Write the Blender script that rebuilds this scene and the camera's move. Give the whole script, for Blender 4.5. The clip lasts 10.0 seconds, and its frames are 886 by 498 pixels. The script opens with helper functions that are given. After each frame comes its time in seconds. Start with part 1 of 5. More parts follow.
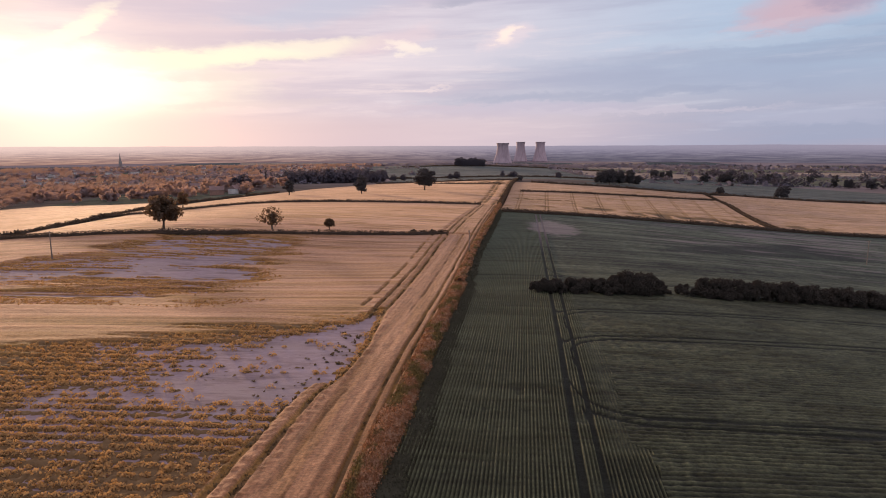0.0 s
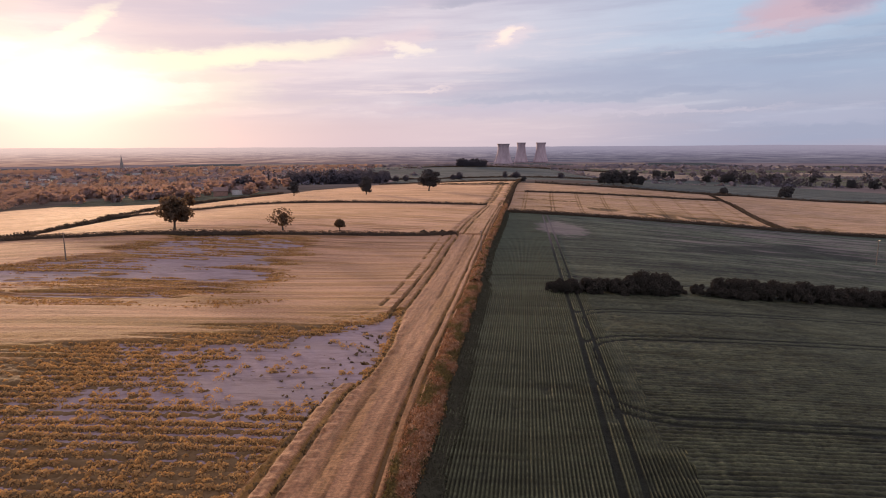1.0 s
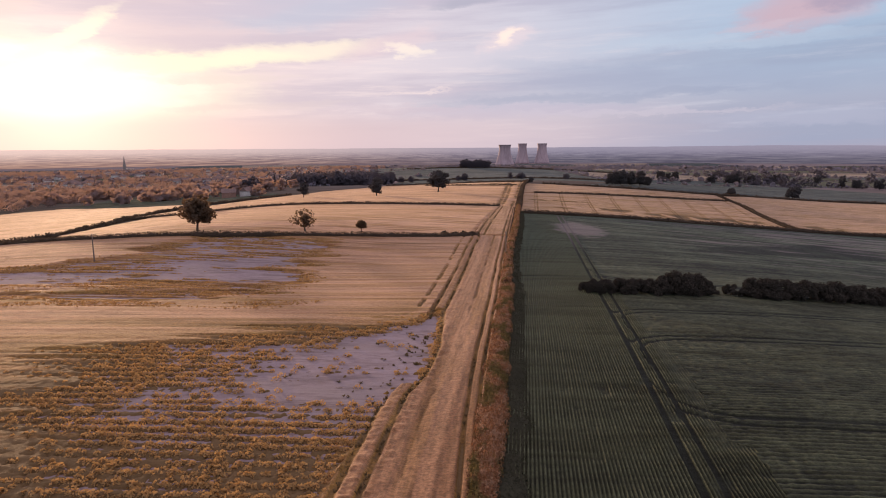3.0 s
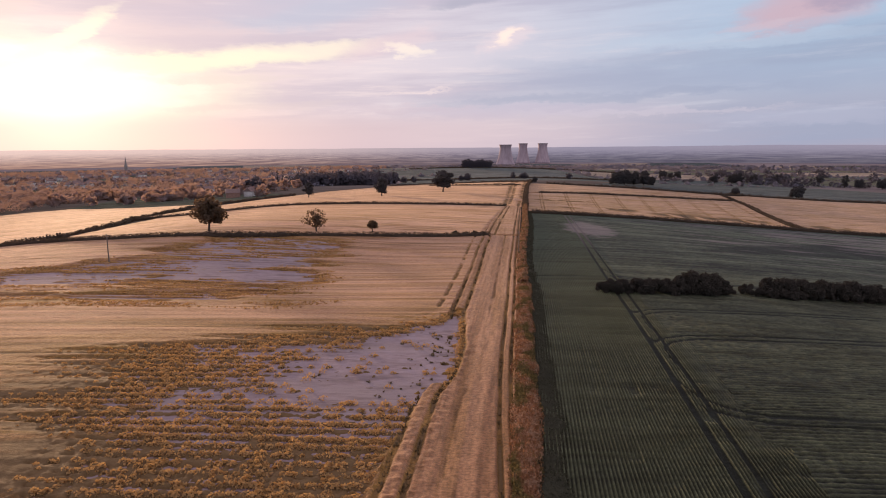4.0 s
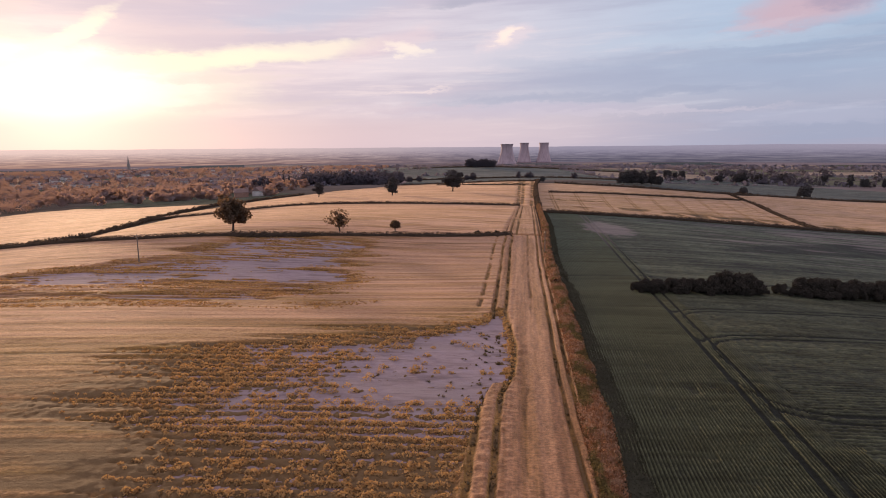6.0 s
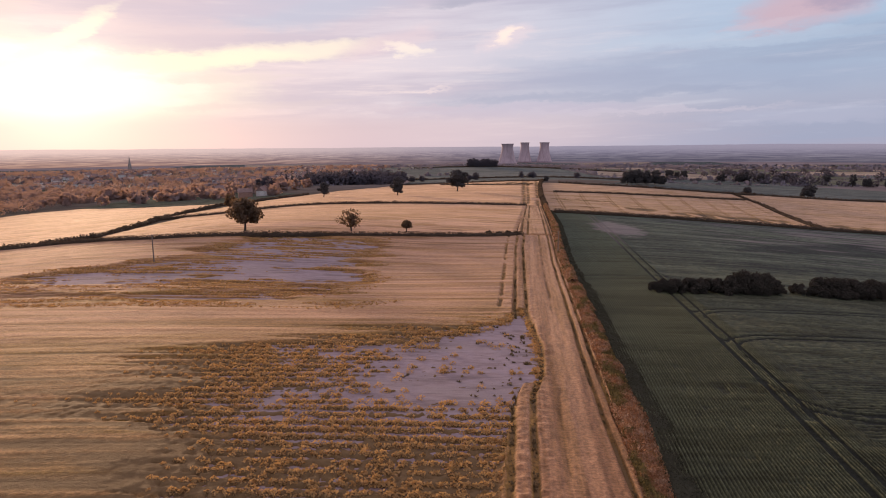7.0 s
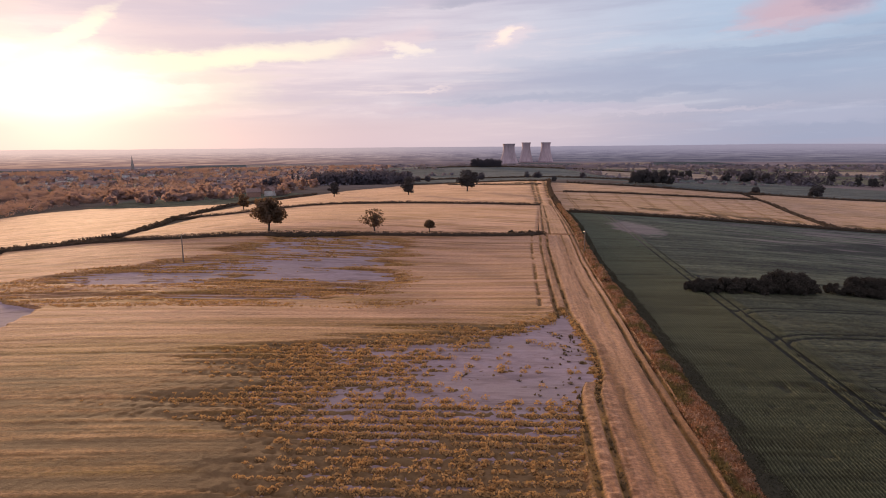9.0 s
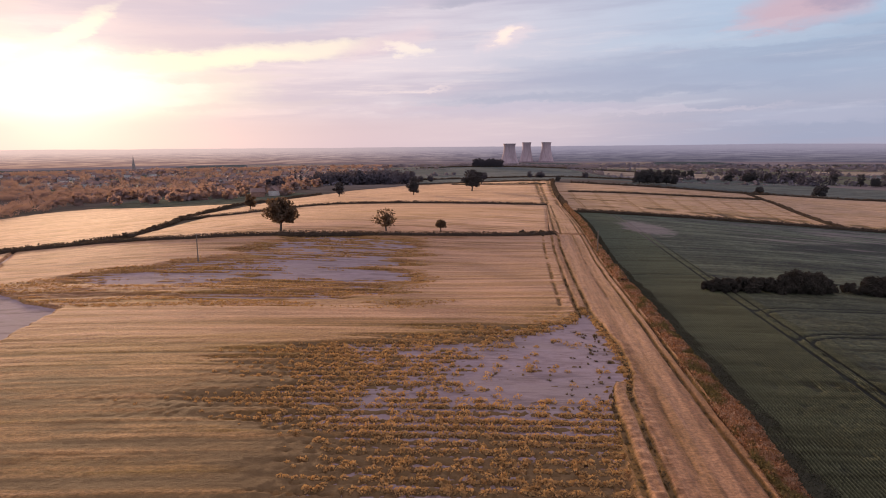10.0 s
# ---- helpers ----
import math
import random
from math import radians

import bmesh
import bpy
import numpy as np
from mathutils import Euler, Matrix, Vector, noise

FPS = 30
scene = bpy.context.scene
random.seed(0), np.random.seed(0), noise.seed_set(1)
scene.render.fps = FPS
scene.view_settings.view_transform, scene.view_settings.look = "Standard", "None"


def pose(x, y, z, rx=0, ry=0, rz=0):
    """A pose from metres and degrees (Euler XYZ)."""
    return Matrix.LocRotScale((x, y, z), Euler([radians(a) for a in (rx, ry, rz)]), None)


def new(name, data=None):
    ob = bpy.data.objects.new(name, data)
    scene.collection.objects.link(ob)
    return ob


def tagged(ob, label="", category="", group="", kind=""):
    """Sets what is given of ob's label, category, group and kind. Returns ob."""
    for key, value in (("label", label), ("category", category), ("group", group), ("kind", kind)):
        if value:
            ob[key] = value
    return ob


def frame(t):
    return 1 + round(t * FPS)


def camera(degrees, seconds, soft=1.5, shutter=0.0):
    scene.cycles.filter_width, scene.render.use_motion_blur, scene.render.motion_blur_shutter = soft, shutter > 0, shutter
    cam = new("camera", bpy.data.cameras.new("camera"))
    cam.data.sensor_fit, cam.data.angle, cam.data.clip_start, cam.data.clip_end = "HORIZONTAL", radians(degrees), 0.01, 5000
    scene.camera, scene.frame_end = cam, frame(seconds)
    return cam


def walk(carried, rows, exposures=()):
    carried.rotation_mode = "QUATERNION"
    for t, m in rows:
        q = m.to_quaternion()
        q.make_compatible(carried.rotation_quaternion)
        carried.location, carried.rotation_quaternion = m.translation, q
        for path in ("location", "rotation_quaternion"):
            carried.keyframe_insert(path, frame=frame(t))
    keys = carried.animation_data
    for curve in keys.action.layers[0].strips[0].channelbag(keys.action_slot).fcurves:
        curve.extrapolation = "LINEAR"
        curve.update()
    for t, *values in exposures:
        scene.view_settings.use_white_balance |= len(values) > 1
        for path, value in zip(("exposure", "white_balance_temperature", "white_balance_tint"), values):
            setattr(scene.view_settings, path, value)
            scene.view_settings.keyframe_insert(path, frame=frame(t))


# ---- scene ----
cam = camera(72.0, 10.0, soft=1.0)
PATH = [
    (0.0, 0.0, 0.0, 30.0, -9.656, 0.118, 0.0), (0.5, -1.644, -0.071, 29.974, -9.619, 0.156, 0.001),
    (1.0, -3.278, -0.148, 29.956, -9.582, 0.193, -0.001), (1.5, -4.941, -0.23, 29.947, -9.541, 0.227, -0.004),
    (2.0, -6.647, -0.316, 29.95, -9.505, 0.256, -0.001), (2.5, -8.396, -0.387, 29.953, -9.48, 0.282, 0.0),
    (4.0, -13.749, -0.562, 30.043, -9.49, 0.363, -0.006), (4.5, -15.564, -0.653, 30.098, -9.497, 0.372, -0.005),
    (5.0, -17.405, -0.743, 30.158, -9.509, 0.377, -0.004), (5.5, -19.231, -0.828, 30.217, -9.526, 0.38, -0.006),
    (7.0, -24.851, -0.985, 30.37, -9.572, 0.394, -0.036), (7.5, -26.723, -0.985, 30.363, -9.572, 0.397, -0.038),
    (8.0, -28.547, -0.966, 30.351, -9.57, 0.401, -0.038), (8.5, -30.41, -0.954, 30.337, -9.568, 0.404, -0.04),
    (9.0, -32.252, -0.968, 30.328, -9.568, 0.407, -0.042), (9.5, -34.107, -1.008, 30.329, -9.572, 0.409, -0.05),
    (10.0, -35.998, -1.056, 30.343, -9.579, 0.41, -0.06),
]
walk(cam, [(t, pose(x, y, z, 90 + pitch, roll, yaw)) for t, x, y, z, pitch, roll, yaw in PATH])

# ---- light: low evening sun, ahead and to the left, behind thin cloud ----
SUN_AZ, SUN_EL = radians(-31.5), radians(4.5)
SUN_DIR = Vector((math.sin(SUN_AZ) * math.cos(SUN_EL), math.cos(SUN_AZ) * math.cos(SUN_EL), math.sin(SUN_EL)))
sun = new("sun", bpy.data.lights.new("sun", "SUN"))
sun.data.energy, sun.data.angle, sun.data.color = 4.4, radians(8.0), (1.0, 0.66, 0.40)
sun.rotation_euler = (-SUN_DIR).to_track_quat("-Z", "Y").to_euler()


class Nodes:
    """Short hand for building node trees."""

    def __init__(self, tree):
        self.tree = tree
        tree.nodes.clear()

    def add(self, kind, **values):
        n = self.tree.nodes.new(kind)
        for key, v in values.items():
            self.put(n.inputs[key.replace("__", " ")], v)
        return n

    def put(self, socket, v):
        if isinstance(v, bpy.types.NodeSocket):
            self.tree.links.new(v, socket)
        elif isinstance(v, bpy.types.Node):
            self.tree.links.new(v.outputs[0], socket)
        else:
            socket.default_value = v

    def math(self, op, a, b=0.0, c=0.0, clamp=False):
        n = self.tree.nodes.new("ShaderNodeMath")
        n.operation, n.use_clamp = op, clamp
        for i, v in enumerate((a, b, c)):
            self.put(n.inputs[i], v)
        return n.outputs[0]

    def mix(self, f, a, b, blend="MIX"):
        n = self.tree.nodes.new("ShaderNodeMix")
        n.data_type, n.blend_type = "RGBA", blend
        for i, v in ((0, f), (6, a), (7, b)):
            if i and isinstance(v, tuple) and len(v) == 3:
                v = (*v, 1.0)
            self.put(n.inputs[i], v)
        return n.outputs[2]

    def step(self, x, a, b, lo=0.0, hi=1.0):
        n = self.tree.nodes.new("ShaderNodeMapRange")
        n.interpolation_type = "SMOOTHSTEP"
        for i, v in enumerate((x, a, b, lo, hi)):
            self.put(n.inputs[i], v)
        return n.outputs[0]

    def noise(self, vec, scale, detail=4.0, rough=0.55):
        n = self.add("ShaderNodeTexNoise", Scale=scale, Detail=detail, Roughness=rough)
        if vec is not None:
            self.put(n.inputs["Vector"], vec)
        return n.outputs[0]


def build_world():
    w = bpy.data.worlds.new("evening_sky")
    scene.world = w
    w.use_nodes = True
    k = Nodes(w.node_tree)
    out = k.add("ShaderNodeOutputWorld")
    d = k.add("ShaderNodeTexCoord").outputs["Generated"]
    sky = k.add("ShaderNodeTexSky")
    sky.sky_type, sky.sun_disc, sky.sun_elevation, sky.sun_rotation = "NISHITA", False, SUN_EL, SUN_AZ
    sky.air_density, sky.dust_density = 1.0, 1.0
    xyz = k.add("ShaderNodeSeparateXYZ", Vector=d)
    up = xyz.outputs[2]
    dot = k.add("ShaderNodeVectorMath")
    dot.operation = "DOT_PRODUCT"
    k.put(dot.inputs[0], d)
    dot.inputs[1].default_value = SUN_DIR
    near = k.math("MINIMUM", dot.outputs["Value"], 0.99999)
    ang = k.math("ARCCOSINE", near)
    az = k.math("ARCTAN2", xyz.outputs[0], xyz.outputs[1])
    el = k.math("ARCSINE", up)
    # ragged shapes: the angles, pushed about by noise
    flat = k.add("ShaderNodeCombineXYZ", X=k.math("MULTIPLY", az, 3.0), Y=k.math("MULTIPLY", el, 8.5), Z=0.0)
    wob = k.math("SUBTRACT", k.noise(flat, 2.6, 6.0, 0.62), 0.5)
    wob2 = k.math("SUBTRACT", k.noise(flat, 7.0, 6.0, 0.65), 0.5)
    azw = k.math("MULTIPLY_ADD", wob2, 0.09, az)
    elw = k.math("MULTIPLY_ADD", wob, 0.042, k.math("MULTIPLY_ADD", wob2, 0.026, el))

    def spot(a, e, wide, high, tilt=0.0, soft=0.0):
        """A soft cloud form: 1 at its middle (azimuth, elevation in degrees), 0 outside."""
        da = k.math("SUBTRACT", azw, radians(a))
        de = k.math("SUBTRACT", k.math("SUBTRACT", elw, radians(e)), k.math("MULTIPLY", da, tilt))
        q = k.math("ADD", k.math("POWER", k.math("DIVIDE", da, radians(wide)), 2.0), k.math("POWER", k.math("DIVIDE", de, radians(high)), 2.0))
        return k.step(q, 1.0, soft)

    # clear sky: mauve at the skyline, pale blue above, gold and white towards the sun, bright overhead
    base = k.mix(k.step(el, 0.0, radians(9)), (0.41, 0.395, 0.515), (0.40, 0.51, 0.68))
    base = k.mix(k.step(el, radians(7), radians(14)), base, (0.46, 0.57, 0.74))
    warm = k.step(ang, 0.50, 0.08)
    lilac = k.step(ang, 1.1, 0.35)
    base = k.mix(lilac, base, (0.80, 0.69, 0.75))
    base = k.mix(warm, base, (0.90, 0.70, 0.70))
    ga, ge = k.math("DIVIDE", k.math("SUBTRACT", azw, radians(-35.5)), radians(12.5)), k.math("DIVIDE", k.math("SUBTRACT", elw, radians(4.9)), radians(2.8))
    disc = k.math("ADD", k.math("MULTIPLY", ga, ga), k.math("MULTIPLY", ge, ge))
    # grey-lilac cloud sheets
    sheet = k.add("ShaderNodeCombineXYZ", X=k.math("MULTIPLY", az, 2.0), Y=k.math("MULTIPLY", k.math("SUBTRACT", el, k.math("MULTIPLY", az, 0.03)), 22.0), Z=3.0)
    n1 = k.noise(sheet, 0.9, 7.0, 0.58)
    n2 = k.noise(sheet, 2.6, 6.0, 0.6)
    grey = k.mix(lilac, (0.35, 0.40, 0.55), (0.58, 0.50, 0.61))
    col = k.mix(k.math("MULTIPLY", k.step(n1, 0.42, 0.62), 0.7), base, grey)
    col = k.mix(k.math("MULTIPLY", k.step(n2, 0.52, 0.72), 0.45), col, k.mix(lilac, (0.60, 0.62, 0.74), (1.0, 0.82, 0.80)))
    # the veiled sun
    col = k.mix(k.math("MULTIPLY", k.step(disc, 3.2, 0.8), 0.8), col, (1.0, 0.88, 0.74))
    col = k.mix(k.step(disc, 1.7, 0.5), col, (1.06, 1.02, 0.92))
    for a, e, wide, high, tilt, f, c in (
            (-12, 11.7, 11, 2.0, 0.12, 0.8, (0.56, 0.57, 0.70)), (3, 12.8, 5, 0.7, 0.12, 0.7, (0.44, 0.43, 0.54)),
            (-23, 9.0, 9, 1.7, 0.10, 0.65, (0.74, 0.60, 0.66)), (-20, 11.2, 10, 1.2, 0.12, 0.6, (0.66, 0.56, 0.66)),
            (-35, 10.6, 5, 1.5, 0.35, 0.75, (0.90, 0.68, 0.66)), (-31.2, 8.3, 5.5, 0.95, 0.58, 0.85, (1.08, 0.96, 0.76)),
            (6, 3.2, 16, 0.9, 0.02, 0.6, (0.52, 0.48, 0.62)), (20, 5.6, 22, 1.6, -0.02, 0.5, (0.36, 0.41, 0.57)),
            (17, 2.9, 16, 0.30, 0.01, 0.55, (0.62, 0.57, 0.68)), (30, 2.3, 10, 0.8, 0.0, 0.4, (0.52, 0.52, 0.66)), (9, 4.4, 15, 1.0, 0.02, 0.45, (0.43, 0.46, 0.60)),
            (29.5, 10.4, 6.0, 2.0, 0.06, 0.95, (0.62, 0.45, 0.53)), (33.0, 11.0, 4.5, 1.1, 0.1, 0.7, (0.38, 0.33, 0.46)), (26.5, 9.4, 4, 0.4, 0.1, 0.5, (0.66, 0.52, 0.60)),
            (-14, 8.2, 11, 1.15, 0.10, 0.85, (1.05, 0.90, 0.74)), (-5, 9.0, 5.5, 1.3, 0.25, 0.6, (0.85, 0.66, 0.70)),
            (-3.2, 8.6, 2.4, 0.9, -0.1, 0.65, (1.10, 0.94, 0.80)),
            (5.8, 9.4, 3.2, 1.2, 0.3, 0.75, (0.84, 0.70, 0.75)), (5.7, 9.5, 1.4, 0.8, 0.4, 0.9, (1.08, 0.88, 0.78)),
            (-23, 7.0, 14, 0.95, 0.09, 0.8, (1.08, 0.97, 0.74)), (-19, 5.9, 9, 0.45, 0.05, 0.45, (0.80, 0.68, 0.66)), (-17, 3.6, 11, 0.55, 0.03, 0.45, (0.74, 0.62, 0.64)),
            (-2.5, 4.9, 4, 0.14, 0.08, 0.5, (0.9, 0.74, 0.74)),
            (16, 7.0, 16, 0.8, -0.02, 0.3, (0.40, 0.46, 0.61)), (24, 8.4, 14, 0.7, 0.0, 0.45, (0.54, 0.62, 0.76)), (14, 4.3, 20, 0.5, 0.03, 0.4, (0.33, 0.37, 0.52)), (-4, 3.4, 9, 0.5, 0.02, 0.4, (0.60, 0.50, 0.60))):
        col = k.mix(k.math("MULTIPLY", spot(a, e, wide, high, tilt), f), col, c)
    # dusty pink air along the skyline, orange below the sun
    col = k.mix(k.math("MULTIPLY", k.step(el, radians(3.9), radians(1.5)), k.math("MULTIPLY", lilac, 0.92)), col, k.mix(k.step(ang, 0.45, 0.12), (0.68, 0.54, 0.60), (0.83, 0.65, 0.66)))
    core = k.math("POWER", k.math("MAXIMUM", near, 0.0), 300.0)
    col = k.mix(1.0, col, k.mix(core, (0.0, 0.0, 0.0), (0.25, 0.24, 0.20)), "ADD")
    # high overhead and behind: even pink-white evening cloud
    col = k.mix(k.step(el, radians(16), radians(40)), col, (0.72, 0.60, 0.73))
    bg1 = k.add("ShaderNodeBackground", Color=col, Strength=1.0)
    bg2 = k.add("ShaderNodeBackground", Color=sky, Strength=0.006)
    add = k.add("ShaderNodeAddShader")
    k.put(out.inputs[0], add)
    k.put(add.inputs[0], bg1)
    k.put(add.inputs[1], bg2)


build_world()


# ---- arithmetic of the land ----
def ss(a, b, x):
    t = np.clip((x - a) / (b - a), 0, 1)
    return t * t * (3 - 2 * t)


def hills(x, y):
    """Height of the ground."""
    x, y = np.asarray(x, float), np.asarray(y, float)
    c = -52 - .006 * (y - 200)
    d = ((x - c) / np.where(x < c, 287., 271.)) ** 2 + ((y - 135) / np.where(y < 135, 543., 552.)) ** 2
    z = -26.9 + 29.8 / (1 + d + d * d)
    for b, bx, by, s in ((3.7, -78, 200, 53), (12.9, 136, 593, 173), (-3.6, -44, 153, 57), (5, 120, 800, 130),
                         (5, -190, 690, 110), (15, 40, 1230, 330), (-4, 870, 1600, 600)):
        z = z + b * np.exp(-((x - bx) ** 2 + (y - by) ** 2) / s ** 2)
    r = np.hypot(x, y)
    z = z - 33 * ss(1500, 2800, r) * ss(-1500, 300, y)
    return z


def hz(x, y):
    return float(hills(x, y))


def lattice(ix, iy, seed):
    n = (ix.astype(np.int64) * 374761393 + iy.astype(np.int64) * 668265263 + seed * 974634777) & 0xFFFFFFFF
    n = ((n ^ (n >> 13)) * 1274126177) & 0xFFFFFFFF
    return ((n ^ (n >> 16)) & 0xFFFF) / 32767.5 - 1.0


def vnoise(x, y, seed=0):
    ix, iy = np.floor(x), np.floor(y)
    fx, fy = x - ix, y - iy
    fx, fy = fx * fx * (3 - 2 * fx), fy * fy * (3 - 2 * fy)
    a, b = lattice(ix, iy, seed), lattice(ix + 1, iy, seed)
    c, d = lattice(ix, iy + 1, seed), lattice(ix + 1, iy + 1, seed)
    return (a + (b - a) * fx) * (1 - fy) + (c + (d - c) * fx) * fy


def fbm(x, y, seed=0, octaves=3):
    s, amp = 0.0, 0.55
    for i in range(octaves):
        s = s + amp * vnoise(x * 2 ** i, y * 2 ** i, seed + i)
        amp *= 0.5
    return s


def line_x(points):
    """x along a nearly straight line that runs away from the camera, as a function of y."""
    ys, xs = [p[1] for p in points], [p[0] for p in points]

    def at(y):
        y = np.asarray(y, float)
        low = xs[0] + (y - ys[0]) * (xs[1] - xs[0]) / (ys[1] - ys[0])
        return np.where(y < ys[0], low, np.interp(y, ys, xs))
    return at


x_verge = line_x([(-7, 48), (-5.1, 61), (-2.1, 86), (1.7, 115), (8.7, 172), (17.1, 227), (26.9, 302), (43.6, 425), (58, 522), (75, 615)])
x_green = line_x([(-2.4, 47.6), (.3, 67.6), (2.7, 92), (9, 144), (14.7, 187), (25.9, 276), (29, 300)])
x_rut_r = line_x([(-8.5, 45.5), (-7.35, 60), (-6.2, 71), (-4.5, 85), (-0.8, 114), (4.6, 158), (9.1, 191), (19, 260), (40, 425), (56, 522)])
x_rut_l = line_x([(-18.2, 46.7), (-17.2, 54.6), (-15.7, 65.5), (-13.6, 72), (-12.1, 82), (-11.6, 95), (-11.3, 103), (-7.9, 131), (-2.6, 175), (0.3, 195)])
x_left = line_x([(-101, 60), (-103, 88), (-104.5, 106), (-116, 113), (-138, 131), (-160, 170), (-176, 200)])
HEDGE_1 = [(-185, 190), (-168, 189), (-143, 189), (-112, 180.5), (-84, 180), (-61, 183.5), (-36, 189), (-10, 193.5), (-3, 196.5), (1, 199)]
x_tram = line_x([(13.2, 48.7), (14.9, 61.4), (18.2, 85.5), (22.3, 116.7), (30.5, 180), (39.6, 248), (46.5, 300)])


# ---- materials ----
def material(name, build):
    m = bpy.data.materials.new(name)
    m.use_nodes = True
    k = Nodes(m.node_tree)
    out = k.add("ShaderNodeOutputMaterial")
    shader = build(k)
    k.put(out.inputs["Surface"], shader)
    return m


def where(k, sx=1.0, sy=1.0, sz=1.0):
    g = k.add("ShaderNodeNewGeometry")
    mp = k.add("ShaderNodeMapping", Vector=g.outputs["Position"])
    mp.inputs["Scale"].default_value = (sx, sy, sz)
    return mp.outputs[0]


def along_strip(k, sx=1.0, sy=1.0):
    """Like where(), but with the drilling turned along the track."""
    p = k.add("ShaderNodeSeparateXYZ", Vector=where(k))
    u = k.math("SUBTRACT", p.outputs[0], k.math("MULTIPLY", p.outputs[1], 0.127))
    return k.add("ShaderNodeCombineXYZ", X=k.math("MULTIPLY", p.outputs[1], sx), Y=k.math("MULTIPLY", u, sy), Z=0.0).outputs[0]


def crop_material(name, ripe, green, sheen, grain=(0.25, 1.4), bump=0.35, rough=0.85, gloss=0.15, stripes=0.0, run=where, weed_shade=(0.095, 0.062, 0.029), tint=(1.0, 0.75, 0.57, 1.0), far_haze=False):
    """A standing crop: ripe and green colours by how ripe it is and painted tuft shade, with drill rows and fine
    grain.
    """
    def build(k):
        grown = k.add("ShaderNodeAttribute")
        grown.attribute_name = "ripe_shade"
        ripe_shade = grown.outputs["Fac"]
        rows = k.noise(run(k, grain[0], grain[1]), 1.0, 5.0, 0.6)
        fine = k.noise(where(k, 2.2, 3.4, 3.0), 1.0, 4.0, 0.75)
        wide = k.noise(where(k, 0.02, 0.05), 1.0, 3.0, 0.5)
        f = k.math("ADD", ripe_shade, k.math("MULTIPLY", k.math("SUBTRACT", wide, 0.5), 0.9), clamp=True)
        col = k.mix(f, green, ripe)
        col = k.mix(k.step(rows, 0.25, 0.75), k.mix(1.0, col, (0.52, 0.50, 0.45), "MULTIPLY"), col)
        col = k.mix(k.step(fine, 0.35, 0.65), k.mix(1.0, col, (0.58, 0.56, 0.52), "MULTIPLY"), k.mix(1.0, col, (1.15, 1.12, 1.05), "MULTIPLY"))
        streak = k.noise(run(k, 0.010, 0.32), 1.0, 5.0, 0.6)
        col = k.mix(k.step(streak, 0.36, 0.52), k.mix(1.0, col, (0.70, 0.67, 0.62), "MULTIPLY"), col)
        olive = k.noise(run(k, 0.012, 0.30), 1.0, 5.0, 0.65)
        col = k.mix(k.math("MULTIPLY", k.step(olive, 0.47, 0.60), stripes), col, k.mix(1.0, col, (0.80, 0.82, 0.52), "MULTIPLY"))
        # weeds in ruts; the same brown stands in for shade between tufts
        col = k.mix(k.step(ripe_shade, -0.05, -0.8), col, k.mix(fine, weed_shade, (weed_shade[0] * 2.2, weed_shade[1] * 2.1, weed_shade[2] * 2.0)))
        if far_haze:
            # haze painted in: the crop turns bluer further up the field
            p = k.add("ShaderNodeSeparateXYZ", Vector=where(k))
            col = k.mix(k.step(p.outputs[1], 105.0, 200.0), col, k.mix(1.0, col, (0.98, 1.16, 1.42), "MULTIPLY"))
        worn = k.add("ShaderNodeAttribute")
        worn.attribute_name = "bareness"
        scant = k.math("MULTIPLY", worn.outputs["Fac"], k.step(k.math("ADD", fine, k.math("MULTIPLY", rows, 0.5)), 0.45, 0.75, 1.0, 0.55), clamp=True)
        col = k.mix(scant, col, k.mix(fine, (0.20, 0.155, 0.16), (0.27, 0.215, 0.225)))
        # awns catch the low light where the crop is ripe and thick
        awns = k.math("MULTIPLY", k.math("MULTIPLY_ADD", f, 0.6, 0.4), k.step(ripe_shade, -0.5, 0.1))
        awns = k.math("MULTIPLY", awns, k.math("MULTIPLY", k.step(streak, 0.34, 0.54, 0.7, 1.1), k.math("SUBTRACT", 1.0, k.math("MULTIPLY", k.step(olive, 0.47, 0.60), stripes * 0.45))))
        b = k.add("ShaderNodeBump", Strength=bump, Distance=0.3, Height=k.math("ADD", rows, fine))
        return k.add("ShaderNodeBsdfPrincipled", **{"Base__Color": col, "Roughness": rough, "Specular__IOR__Level": gloss,
                     "Sheen__Weight": k.math("MULTIPLY", awns, sheen), "Sheen__Roughness": 0.5, "Sheen__Tint": tint, "Normal": b})
    return material(name, build)


